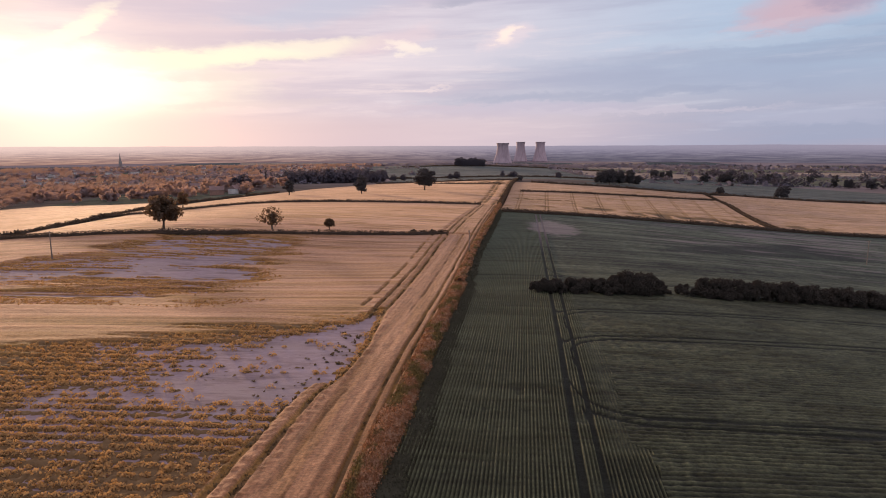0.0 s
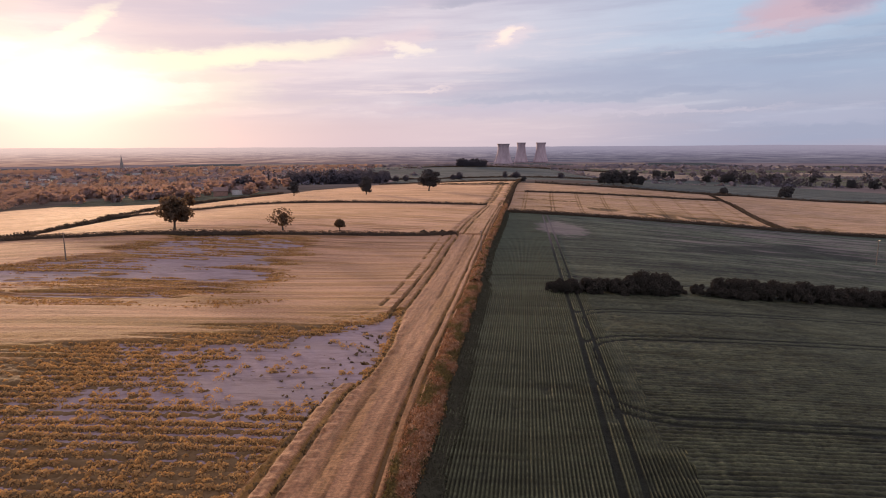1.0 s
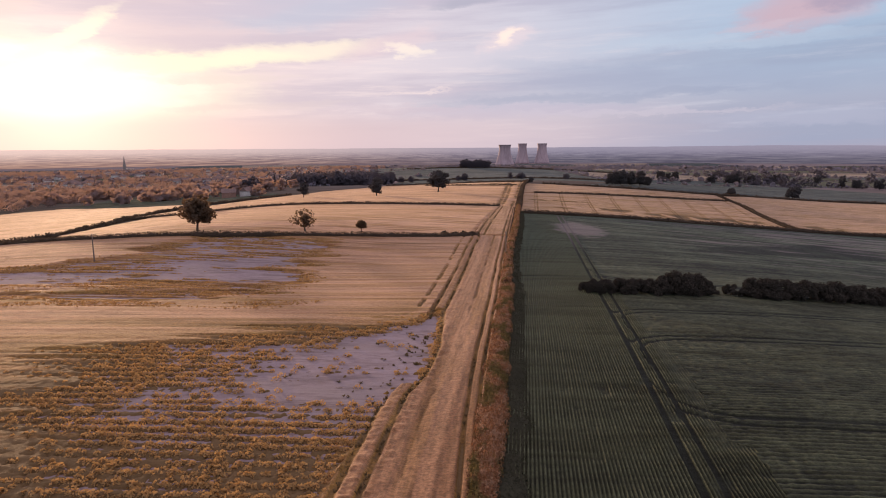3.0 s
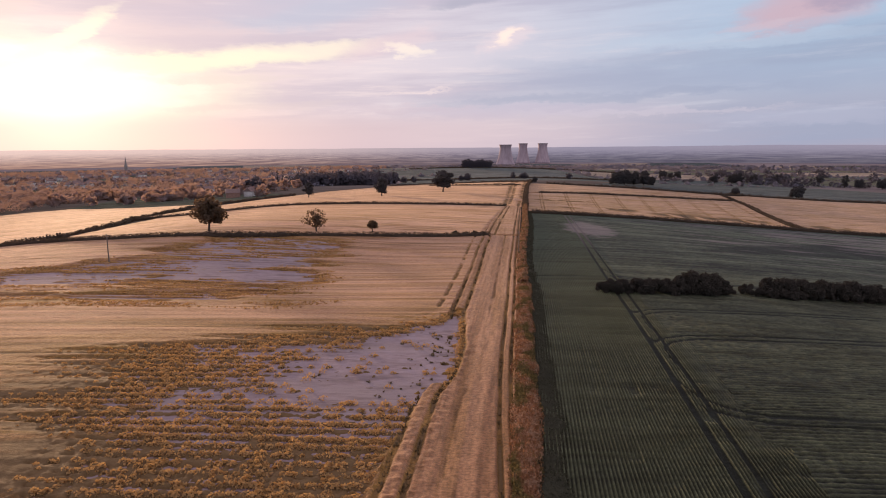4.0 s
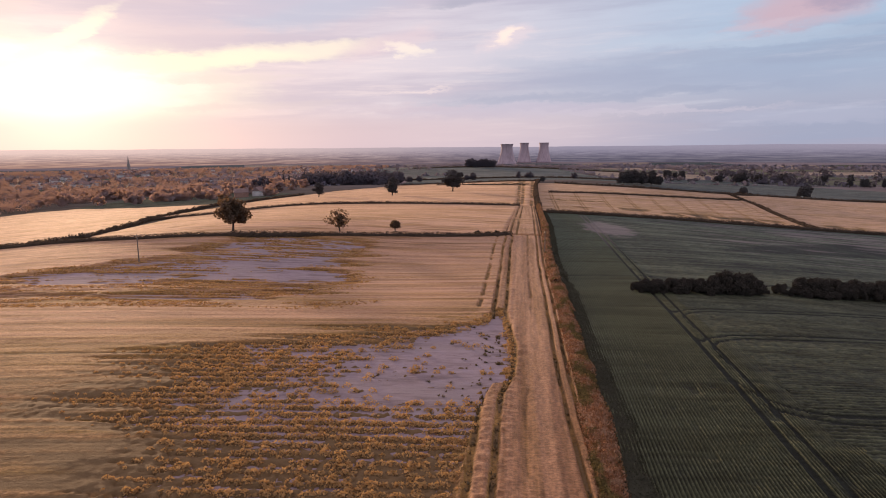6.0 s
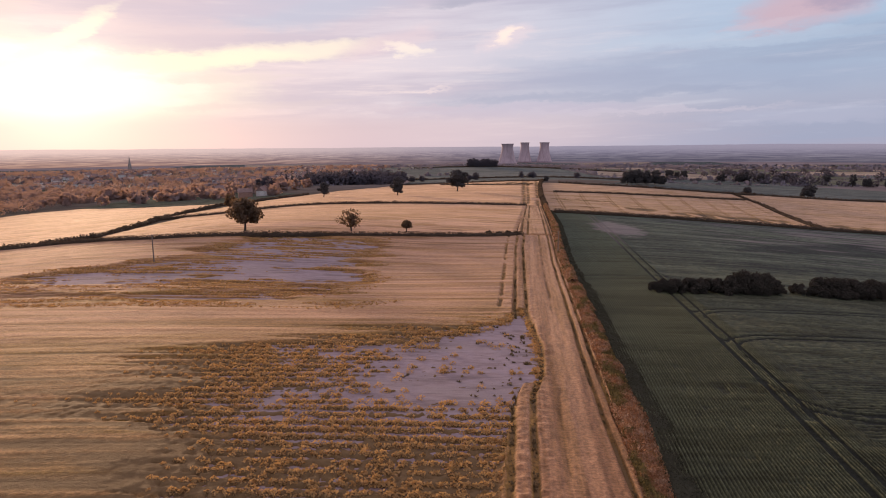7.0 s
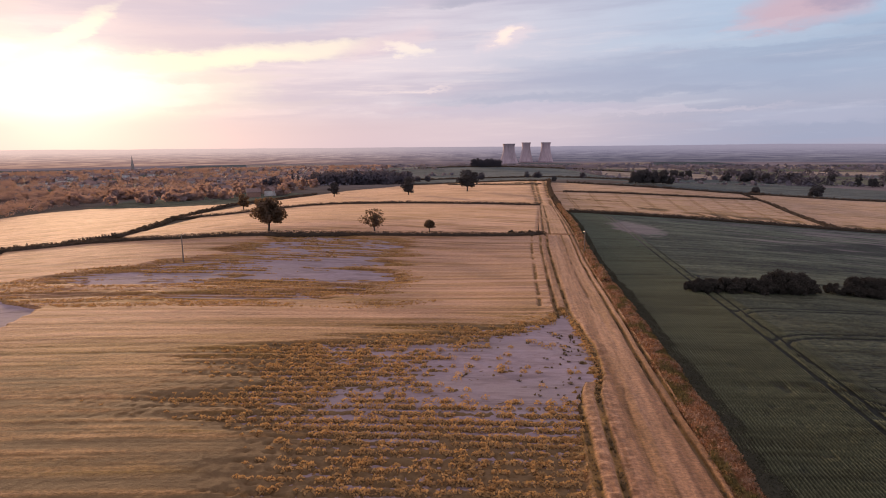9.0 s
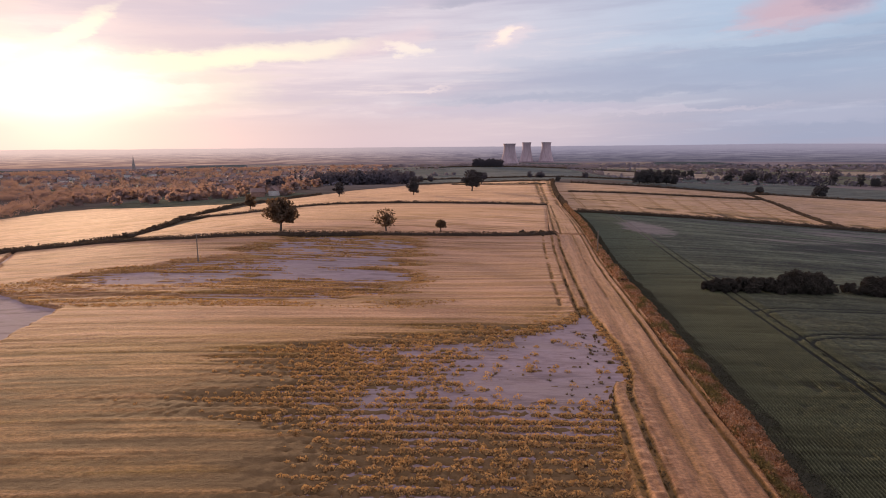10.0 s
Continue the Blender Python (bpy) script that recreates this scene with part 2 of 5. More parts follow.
def leaf_material(name, a, b, glow=0.3, haze_sheen=0.0, soft=0.0):
    """Leaves: two tones by clump, part of the light passing through."""
    def build(k):
        r = k.add("ShaderNodeNewGeometry").outputs["Random Per Island"]
        n = k.noise(where(k, 0.6, 0.6, 0.6), 1.0, 3.0)
        f = k.math("ADD", k.math("MULTIPLY", r, 0.6), k.math("SUBTRACT", n, 0.3), clamp=True)
        col = k.mix(f, a, b)
        s = k.add("ShaderNodeBsdfPrincipled", **{"Base__Color": col, "Roughness": 0.7, "Specular__IOR__Level": 0.2, "Sheen__Weight": haze_sheen,
                  "Sheen__Roughness": 0.6, "Sheen__Tint": (0.95, 0.84, 0.86, 1.0)})
        t = k.add("ShaderNodeBsdfTranslucent", Color=k.mix(1.0, col, (1.25, 1.05, 0.75), "MULTIPLY"))
        if soft:
            # many small leaves share one clump: their normals even out
            # normals bent to one direction, levelling light and shade between leaves
            g = k.add("ShaderNodeNewGeometry")
            nv = k.add("ShaderNodeMix")
            nv.data_type = "VECTOR"
            nv.inputs[0].default_value = soft
            k.put(nv.inputs[4], g.outputs["Normal"])
            nv.inputs[5].default_value = (0.0, -0.8, 0.6)
            k.put(s.inputs["Normal"], nv.outputs[1])
            k.put(t.inputs["Normal"], nv.outputs[1])
        m = k.add("ShaderNodeMixShader")
        m.inputs[0].default_value = glow
        k.put(m.inputs[1], s)
        k.put(m.inputs[2], t)
        return m
    return material(name, build)


def plain_material(name, a, b, scale=2.0, rough=0.8, bump=0.3, metallic=0.0, stretch=(1, 1, 1)):
    def build(k):
        n = k.noise(where(k, *stretch), scale, 6.0, 0.6)
        w = k.noise(where(k, *stretch), scale * 0.15, 3.0)
        col = k.mix(k.step(n, 0.3, 0.7), a, b)
        col = k.mix(k.step(w, 0.35, 0.65), k.mix(1.0, col, (0.8, 0.8, 0.8), "MULTIPLY"), col)
        bp = k.add("ShaderNodeBump", Strength=bump, Distance=0.05, Height=n)
        return k.add("ShaderNodeBsdfPrincipled", **{"Base__Color": col, "Roughness": rough, "Metallic": metallic, "Normal": bp})
    return material(name, build)


def soil_build(k):
    n = k.noise(where(k, 0.5, 1.2), 1.0, 8.0, 0.65)
    w = k.noise(where(k, 0.04, 0.08), 1.0, 4.0)
    g = k.noise(where(k, 4, 4, 4), 1.0, 4.0, 0.7)
    col = k.mix(k.step(n, 0.3, 0.7), (0.25, 0.185, 0.185), (0.33, 0.26, 0.27))
    col = k.mix(k.step(w, 0.4, 0.65), col, (0.29, 0.23, 0.22))
    col = k.mix(k.step(g, 0.60, 0.75), col, (0.15, 0.11, 0.10))
    streak = k.noise(where(k, 0.10, 0.55), 1.0, 6.0, 0.65)
    col = k.mix(k.math("MULTIPLY", k.step(streak, 0.50, 0.66), 0.75), col, (0.17, 0.125, 0.115))
    col = k.mix(k.math("MULTIPLY", k.step(streak, 0.44, 0.30), 0.5), col, (0.37, 0.295, 0.30))
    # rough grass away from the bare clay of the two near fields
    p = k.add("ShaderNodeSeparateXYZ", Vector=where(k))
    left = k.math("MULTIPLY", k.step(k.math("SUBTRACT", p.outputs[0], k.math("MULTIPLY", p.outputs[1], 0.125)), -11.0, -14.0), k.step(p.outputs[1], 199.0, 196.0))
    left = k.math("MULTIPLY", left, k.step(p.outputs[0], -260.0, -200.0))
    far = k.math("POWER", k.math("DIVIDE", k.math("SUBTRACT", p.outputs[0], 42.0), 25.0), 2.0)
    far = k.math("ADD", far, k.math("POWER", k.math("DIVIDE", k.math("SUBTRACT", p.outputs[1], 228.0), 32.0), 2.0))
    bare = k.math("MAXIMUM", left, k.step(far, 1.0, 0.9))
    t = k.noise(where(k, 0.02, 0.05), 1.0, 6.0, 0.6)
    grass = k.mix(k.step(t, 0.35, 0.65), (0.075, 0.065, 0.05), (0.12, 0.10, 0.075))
    # beyond y 450 the grass is paled to stand in for haze
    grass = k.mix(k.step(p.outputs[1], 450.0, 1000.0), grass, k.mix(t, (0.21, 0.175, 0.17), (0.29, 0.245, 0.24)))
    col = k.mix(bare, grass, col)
    b = k.add("ShaderNodeBump", Strength=0.5, Distance=0.15, Height=k.math("ADD", n, k.math("MULTIPLY", g, 0.5)))
    return k.add("ShaderNodeBsdfPrincipled", **{"Base__Color": col, "Roughness": 0.9, "Specular__IOR__Level": k.math("MULTIPLY", bare, 0.12), "Normal": b})


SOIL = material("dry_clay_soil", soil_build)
WHEAT = crop_material("ripe_wheat", (0.505, 0.255, 0.130), (0.435, 0.245, 0.098), 0.38, grain=(0.05, 1.0), stripes=0.9)
# the same wheat lightened, to paint in the sunward glare on the hill
GLAREWHEAT = crop_material("glare_paled_hill_wheat", (0.585, 0.300, 0.162), (0.46, 0.24, 0.08), 0.42, grain=(0.05, 1.0), stripes=0.9)
PALEWHEAT = crop_material("pale_ripe_wheat", (0.505, 0.290, 0.178), (0.42, 0.255, 0.105), 0.36, grain=(0.05, 1.0), stripes=0.9)
HEADLAND = crop_material("ripe_wheat_headland", (0.455, 0.230, 0.116), (0.34, 0.190, 0.055), 0.31, stripes=0.5, run=along_strip)
BEET = crop_material("green_crop", (0.120, 0.134, 0.074), (0.017, 0.020, 0.012), 0.04, grain=(0.08, 1.3), tint=(0.85, 0.92, 0.85, 1.0), far_haze=True)
PASTURE = crop_material("pasture", (0.21, 0.225, 0.175), (0.125, 0.142, 0.112), 0.05, grain=(0.05, 0.1), gloss=0.0, tint=(0.9, 0.82, 0.8, 1.0))
PALE = crop_material("pale_green_crop", (0.16, 0.18, 0.165), (0.065, 0.088, 0.092), 0.09, grain=(0.05, 0.2), gloss=0.03, tint=(0.82, 0.86, 0.92, 1.0))
# stubble colour lifted to imitate haze over the far fields
STUBBLE = crop_material("haze_paled_stubble", (0.50, 0.43, 0.36), (0.33, 0.28, 0.25), 0.035, grain=(0.01, 0.05), gloss=0.0, tint=(0.9, 0.82, 0.8, 1.0))
TUFT = leaf_material("sparse_wheat_leaves", (0.43, 0.275, 0.112), (0.60, 0.390, 0.178), 0.42, 0.0, 0.5)
WEED = leaf_material("weed_leaves", (0.10, 0.075, 0.042), (0.20, 0.145, 0.075), 0.2)


def dock_build(k):
    rnd = k.add("ShaderNodeNewGeometry").outputs["Random Per Island"]
    n = k.noise(where(k, 0.45, 0.22, 0.6), 1.0, 4.0, 0.6)
    f = k.noise(where(k, 1.6, 1.2, 1.6), 1.0, 3.0, 0.6)
    col = k.mix(rnd, (0.17, 0.078, 0.038), (0.43, 0.205, 0.095))
    col = k.mix(k.step(f, 0.45, 0.62), col, k.mix(rnd, (0.33, 0.20, 0.12), (0.48, 0.30, 0.185)))
    col = k.mix(k.step(n, 0.47, 0.60), col, k.mix(rnd, (0.10, 0.078, 0.028), (0.21, 0.15, 0.055)))
    a = k.add("ShaderNodeBsdfPrincipled", **{"Base__Color": col, "Roughness": 0.8, "Specular__IOR__Level": 0.15})
    b = k.add("ShaderNodeBsdfTranslucent", Color=col)
    m = k.add("ShaderNodeMixShader")
    m.inputs[0].default_value = 0.3
    k.put(m.inputs[1], a)
    k.put(m.inputs[2], b)
    return m


DOCK = material("dry_dock_and_grass", dock_build)
NETTLE = leaf_material("dark_verge_leaves", (0.044, 0.044, 0.027), (0.070, 0.066, 0.038), 0.15, 0.0, 0.4)
HEDGE = leaf_material("hedge_leaves", (0.068, 0.050, 0.036), (0.12, 0.088, 0.060), 0.28)
THORN = leaf_material("hawthorn_leaves", (0.036, 0.031, 0.024), (0.060, 0.050, 0.037), 0.15, 0.0, 0.45)
LEAF = leaf_material("tree_leaves", (0.100, 0.072, 0.050), (0.175, 0.124, 0.080), 0.45)
DARKLEAF = leaf_material("dark_tree_leaves", (0.050, 0.047, 0.046), (0.080, 0.074, 0.070), 0.15, 0.15, 0.5)
# far leaves paled and blued, with sheen, to stand in for haze
FARLEAF = leaf_material("haze_paled_leaves", (0.21, 0.20, 0.255), (0.27, 0.255, 0.315), 0.35, 0.5, 0.85)
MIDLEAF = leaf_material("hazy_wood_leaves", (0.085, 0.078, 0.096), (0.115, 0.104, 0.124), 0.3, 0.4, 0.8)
# paled and warmed further for the sunlit haze over the town
TOWNLEAF = leaf_material("haze_lit_town_leaves", (0.345, 0.25, 0.235), (0.40, 0.295, 0.28), 0.6, 1.0, 0.92)
BARK = plain_material("bark", (0.06, 0.045, 0.035), (0.14, 0.11, 0.085), 6.0, 0.9, 0.6)
POLEWOOD = plain_material("weathered_pole_wood", (0.16, 0.12, 0.09), (0.30, 0.24, 0.19), 5.0, 0.85, 0.3, stretch=(4, 4, 0.4))
CERAMIC = plain_material("insulator_glaze", (0.20, 0.12, 0.08), (0.26, 0.16, 0.11), 4.0, 0.25, 0.0)
STEEL = plain_material("galvanised_steel", (0.30, 0.30, 0.31), (0.42, 0.42, 0.43), 6.0, 0.45, 0.1, 0.8)
CONCRETE = plain_material("tower_concrete", (0.41, 0.31, 0.33), (0.54, 0.42, 0.44), 0.16, 0.9, 0.2, stretch=(1, 1, 0.03))
WALLS = [plain_material("brick_wall", (0.30, 0.16, 0.12), (0.40, 0.23, 0.17), 1.5), plain_material("plastered_wall", (0.62, 0.58, 0.54), (0.76, 0.72, 0.68), 1.0)]
ROOF = plain_material("tiled_roof", (0.16, 0.11, 0.10), (0.28, 0.18, 0.15), 1.2)
STONE = plain_material("church_stone", (0.26, 0.23, 0.21), (0.36, 0.32, 0.29), 1.0)


# ---- mesh helpers ----
def mesh_object(name, verts, faces, mat, parent=None, label="", smooth=True):
    me = bpy.data.meshes.new(name)
    verts, faces = np.asarray(verts, np.float32).reshape(-1, 3), np.asarray(faces, np.int32)
    size = faces.shape[1]
    me.vertices.add(len(verts))
    me.vertices.foreach_set("co", verts.ravel())
    me.loops.add(faces.size)
    me.loops.foreach_set("vertex_index", faces.ravel())
    me.polygons.add(len(faces))
    me.polygons.foreach_set("loop_start", np.arange(0, faces.size, size, dtype=np.int32))
    me.polygons.foreach_set("use_smooth", np.full(len(faces), smooth, dtype=bool))
    me.update(calc_edges=True)
    me.materials.append(mat)
    ob = new(name, me)
    ob.parent = parent
    if label:
        tagged(ob, label)
    return ob


def grid_object(name, x, y, z, mat, ripe_shade=None, keep=None, bareness=None, drop=None, **more):
    """A sheet from 2D arrays of places; keep: which vertices' quads stay."""
    n, m = x.shape
    i = np.arange(n * m).reshape(n, m)
    f = np.stack([i[:-1, :-1], i[:-1, 1:], i[1:, 1:], i[1:, :-1]], -1).reshape(-1, 4)
    if keep is not None:
        kk = keep[:-1, :-1] | keep[:-1, 1:] | keep[1:, 1:] | keep[1:, :-1]
        if drop is not None:
            kk &= ~(drop[:-1, :-1] | drop[1:, :-1] | drop[:-1, 1:] | drop[1:, 1:])
        f = f[kk.ravel()]
    ob = mesh_object(name, np.stack([x, y, z], -1), f, mat, **more)
    if ripe_shade is not None:
        a = ob.data.attributes.new("ripe_shade", "FLOAT", "POINT")
        a.data.foreach_set("value", np.ascontiguousarray(np.broadcast_to(ripe_shade, x.shape), np.float32).ravel())
    if bareness is not None:
        a = ob.data.attributes.new("bareness", "FLOAT", "POINT")
        a.data.foreach_set("value", np.ascontiguousarray(bareness, np.float32).ravel())
    return ob


def thing(name, x, y, z, label, category, group="", turn=0.0):
    e = new(name)
    e.empty_display_size = 0.5
    e.matrix_basis = pose(x, y, z, 0, 0, turn)
    return tagged(e, label, category, group)


def part(name, bm, mat, parent, label=""):
    me = bpy.data.meshes.new(name)
    bm.to_mesh(me)
    bm.free()
    me.materials.append(mat)
    ob = new(name, me)
    ob.parent = parent
    return tagged(ob, label) if label else ob


rng = np.random.default_rng(7)


def leaves(centres, size, flat=0.5, seed=1, tall=1.0):
    """Verts and faces of one small bent leaf clump (two triangles) at each centre."""
    r = np.random.default_rng(seed)
    n = len(centres)
    a = r.normal(size=(n, 3))
    a[:, 2] *= flat
    a /= np.linalg.norm(a, axis=1, keepdims=True)
    b = np.cross(a, r.normal(size=(n, 3)))
    b /= np.linalg.norm(b, axis=1, keepdims=True) + 1e-9
    s = (size * r.uniform(0.6, 1.4, n))[:, None]
    a, b = a * s, b * s * 0.6
    a[:, 2] *= tall
    v = np.stack([centres - a, centres + b, centres + a * 0.9, centres - b], 1)
    i = np.arange(n)[:, None] * 4
    f = np.concatenate([i + np.array([0, 1, 2]), i + np.array([0, 2, 3])], 1).reshape(-1, 3)
    return v.reshape(-1, 3), f


def blades(x, y, z, height, width, seed, fan=6):
    """Tufts: at each place a fan of upright bent blades."""
    r = np.random.default_rng(seed)
    n = len(x)
    base = np.stack([x, y, z], -1)[:, None, :]
    an = r.uniform(0, 2 * np.pi, (n, fan))
    lean = r.uniform(0.3, 1.3, (n, fan)) * width[:, None]
    hh = height[:, None] * r.uniform(0.55, 1.0, (n, fan))
    out = np.stack([np.cos(an) * lean, np.sin(an) * lean, np.zeros_like(an)], -1)
    side = np.stack([-np.sin(an), np.cos(an), np.zeros_like(an)], -1) * (0.22 * width[:, None, None] + 0.04)
    foot = base + out * 0.3
    head = base + out + np.stack([np.zeros_like(an), np.zeros_like(an), hh], -1)
    v = np.stack([foot - side, foot + side, head + side * 0.7, head - side * 0.7], 2)
    i = np.arange(n * fan)[:, None] * 4
    f = np.concatenate([i + np.array([0, 1, 2]), i + np.array([0, 2, 3])], 1).reshape(-1, 3)
    return v.reshape(-1, 3), f


# ---- ground ----
def build_ground():
    rad = np.concatenate([[0.0], np.geomspace(6, 4900, 215)])
    an = np.linspace(0, 2 * np.pi, 361)
    r, a = np.meshgrid(rad, an, indexing="ij")
    x, y = r * np.sin(a), r * np.cos(a)
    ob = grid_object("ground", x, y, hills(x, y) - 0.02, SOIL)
    tagged(ob, "rolling farmland of dry mauve clay soil", "ground", kind="structure")


build_ground()


def haze_build(k):
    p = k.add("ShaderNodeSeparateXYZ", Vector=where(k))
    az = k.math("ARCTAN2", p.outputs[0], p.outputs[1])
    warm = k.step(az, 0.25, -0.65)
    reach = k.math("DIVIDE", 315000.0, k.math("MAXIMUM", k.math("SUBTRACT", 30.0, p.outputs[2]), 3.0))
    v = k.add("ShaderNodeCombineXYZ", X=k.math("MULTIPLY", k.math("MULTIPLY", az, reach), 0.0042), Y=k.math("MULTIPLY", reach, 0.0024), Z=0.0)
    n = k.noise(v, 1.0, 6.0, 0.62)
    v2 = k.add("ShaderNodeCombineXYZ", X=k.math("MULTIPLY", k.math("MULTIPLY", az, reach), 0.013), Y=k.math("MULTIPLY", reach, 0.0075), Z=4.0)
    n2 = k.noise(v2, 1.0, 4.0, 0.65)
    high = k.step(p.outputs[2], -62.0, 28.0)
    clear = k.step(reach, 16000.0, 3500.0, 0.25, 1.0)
    # haze painted in as glow: paler upward, warmer towards the sun
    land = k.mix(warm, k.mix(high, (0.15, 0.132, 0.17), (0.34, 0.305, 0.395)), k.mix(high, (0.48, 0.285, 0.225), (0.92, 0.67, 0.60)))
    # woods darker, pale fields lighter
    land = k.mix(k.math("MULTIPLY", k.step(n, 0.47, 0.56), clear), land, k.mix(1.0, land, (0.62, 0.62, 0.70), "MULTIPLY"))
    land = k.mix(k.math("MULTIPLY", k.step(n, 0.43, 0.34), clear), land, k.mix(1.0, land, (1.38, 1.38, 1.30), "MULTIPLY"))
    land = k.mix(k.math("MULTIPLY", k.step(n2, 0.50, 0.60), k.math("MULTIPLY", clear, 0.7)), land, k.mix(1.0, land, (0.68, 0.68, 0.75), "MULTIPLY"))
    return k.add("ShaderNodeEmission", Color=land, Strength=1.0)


def build_backdrop():
    """Hazy distance beyond the plain, all the way round."""
    an = np.radians(np.linspace(-180, 180, 721))
    rise = 25.5 + 1.9 * fbm(np.degrees(an) / 4, an * 0, 6, 4) + 0.9 * vnoise(np.degrees(an) * 2.2, an * 0, 3) + 4.5 * np.exp(-((np.degrees(an) - 27) / 7) ** 2)
    t = np.linspace(0, 1, 12)[:, None]
    x, y = 3500 * np.sin(an)[None] + 0 * t, 3500 * np.cos(an)[None] + 0 * t
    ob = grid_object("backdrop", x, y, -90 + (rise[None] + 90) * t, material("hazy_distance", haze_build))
    tagged(ob, "hazy mauve distance along the skyline", "backdrop", kind="structure")


build_backdrop()


# ---- the wheat field with bare patches ----
def left_density(x, y):
    """How thickly the wheat stands: about 1 where full, below 0 on bare clay; and how much of it is missing."""
    far = ss(88, 106, y)
    n1 = fbm(x / 34, y / 3.4, 3)
    n2 = (1 - far) * fbm(x / 3.2, y / 1.1, 11) + far * (0.30 * fbm(x / 22, y / 2.6, 13) + 0.40 * fbm(x / 3, y / 1.3, 14))
    n3 = (1 - far) * vnoise(x / 0.42, y / 0.38, 21) + far * 0.35 * vnoise(x / 1.5, y / 0.8, 23)
    rows = np.sin(2 * np.pi * (y + 0.5 * n1 + 0.02 * x) / 1.65) * (0.8 + 0.9 * fbm(x / 14, y / 4, 15))
    far_rows = 0.75 * np.sin(2 * np.pi * (y + 1.1 * n1 + 0.015 * x) / 2.5) * (0.7 + 0.8 * fbm(x / 30, y / 5, 18)) + 0.9 * fbm(x / 16, y / 0.9, 19)
    to_rut = x_rut_l(y) - 0.6 - x
    tip = np.minimum(np.minimum(y - 62.0 + 4.5 * n1 + 3.0 * fbm(x / 7, y / 5, 54), 61 + (x + 51) * 1.02 - y + 5 * n1), to_rut + 2.6 + 1.5 * n2)
    mud = ss(-4.5, 4.0, tip + 3 * n2) * ss(-56, -30, x + 12 * n1) * ss(-1.0, 1.0, to_rut + 1.4 + 0.8 * n2)
    mud = mud * (1 - ss(1.0, 0.6, np.abs(x - x_rut_l(y))) * ss(71, 67.5, y))
    low = (0.45 * ss(-88, -66, x + 12 * n1) + 0.55 * ss(-62, -38, x + 12 * n1)) * ss(69, 54, y + 4 * n1) * ss(-0.8, 0.8, to_rut - 0.9)
    mid = (0.35 * ss(-90, -70, x + 14 * n1) + 0.65 * ss(-66, -36, x + 14 * n1)) * (1 - ss(1.3, 0.8, np.abs(x - x_rut_l(y))) * ss(71, 67.5, y)) * ss(53, 66, y + 4 * n1) * ss(98, 74, y + 16 * fbm(x / 40, y / 2.2, 16)) * ss(-1.5, 1.0, to_rut + 1.5)
    crest = ss(-70, -45, x) * ss(76, 82, y) * ss(34, 2, y - 61 - (x + 51) * 1.02 + 9 * n1) * ss(-12, -16, x)
    left_edge = np.interp(y, [104, 115, 137, 150, 178, 190], [-150, -140, -124, -100, -86, -80])
    up = ss(-6, 8, x - left_edge + 9 * n1) * ss(-38, -54, x + 16 * fbm(x / 60, y / 3.5, 45)) * ss(103, 109, y + 2.5 * n1) * ss(188, 176, y)
    patch = 0.8 * fbm(x / 26, y / 6.5, 43) + 0.45 * fbm(x / 9, y / 1.8, 44) + 0.55 * np.exp(-((x + 62) / 18) ** 2 - ((y - 148) / 17) ** 2) + 0.22 * np.exp(-((x + 88) / 12) ** 2 - ((y - 134) / 6) ** 2) - 0.25 * ss(128, 118, y)
    bare_left = ss(-0.5, 1.2, x_left(y) + 1.5 * n1 - x) * ss(-0.5, 0.5, x - x_left(y) + 2.2 + 45 * ss(124, 112, y))
    thin = np.clip(0.37 * low + 0.60 * mid + 0.24 * crest + up * np.maximum(0.42 + 0.70 * patch, 0.24), 0, 1)
    for y0, x0, x1, w in ((81.7, -60, -22, 1.0), (78.4, -60, -29, 0.8), (72.4, -56, -23.5, 0.7), (68.0, -40, -27.5, 0.7)):
        mud = mud * (1 - 0.72 * ss(w, w * 0.4, np.abs(y - y0 + 0.7 * n1)) * ss(x0, x0 + 8, x) * ss(x1 + 3, x1 - 3, x + 2 * n2) * ss(-0.35, 0.1, fbm(x / 5, y / 2, 53)))
    thin = np.maximum(thin, 0.96 * mud)
    thin = np.maximum(thin, 0.20 * ss(-130, -112, x + 12 * n1) * ss(98, 84, y + 5 * n1) * ss(0.5, 2.0, to_rut))
    rough = ss(0.10, 0.40, thin)
    d = 1.25 - 1.75 * thin + rough * (0.62 * n3 + 0.52 * n2 + 0.42 * n1 + 0.46 * rows * (1 - far) + 0.50 * far_rows * far)
    return d - 2.0 * bare_left, thin


def ruts(x, y, centre, gauge=1.9, wide=0.42):
    u = np.abs(np.abs(x - centre) - gauge / 2)
    return ss(wide, wide * 0.4, u)


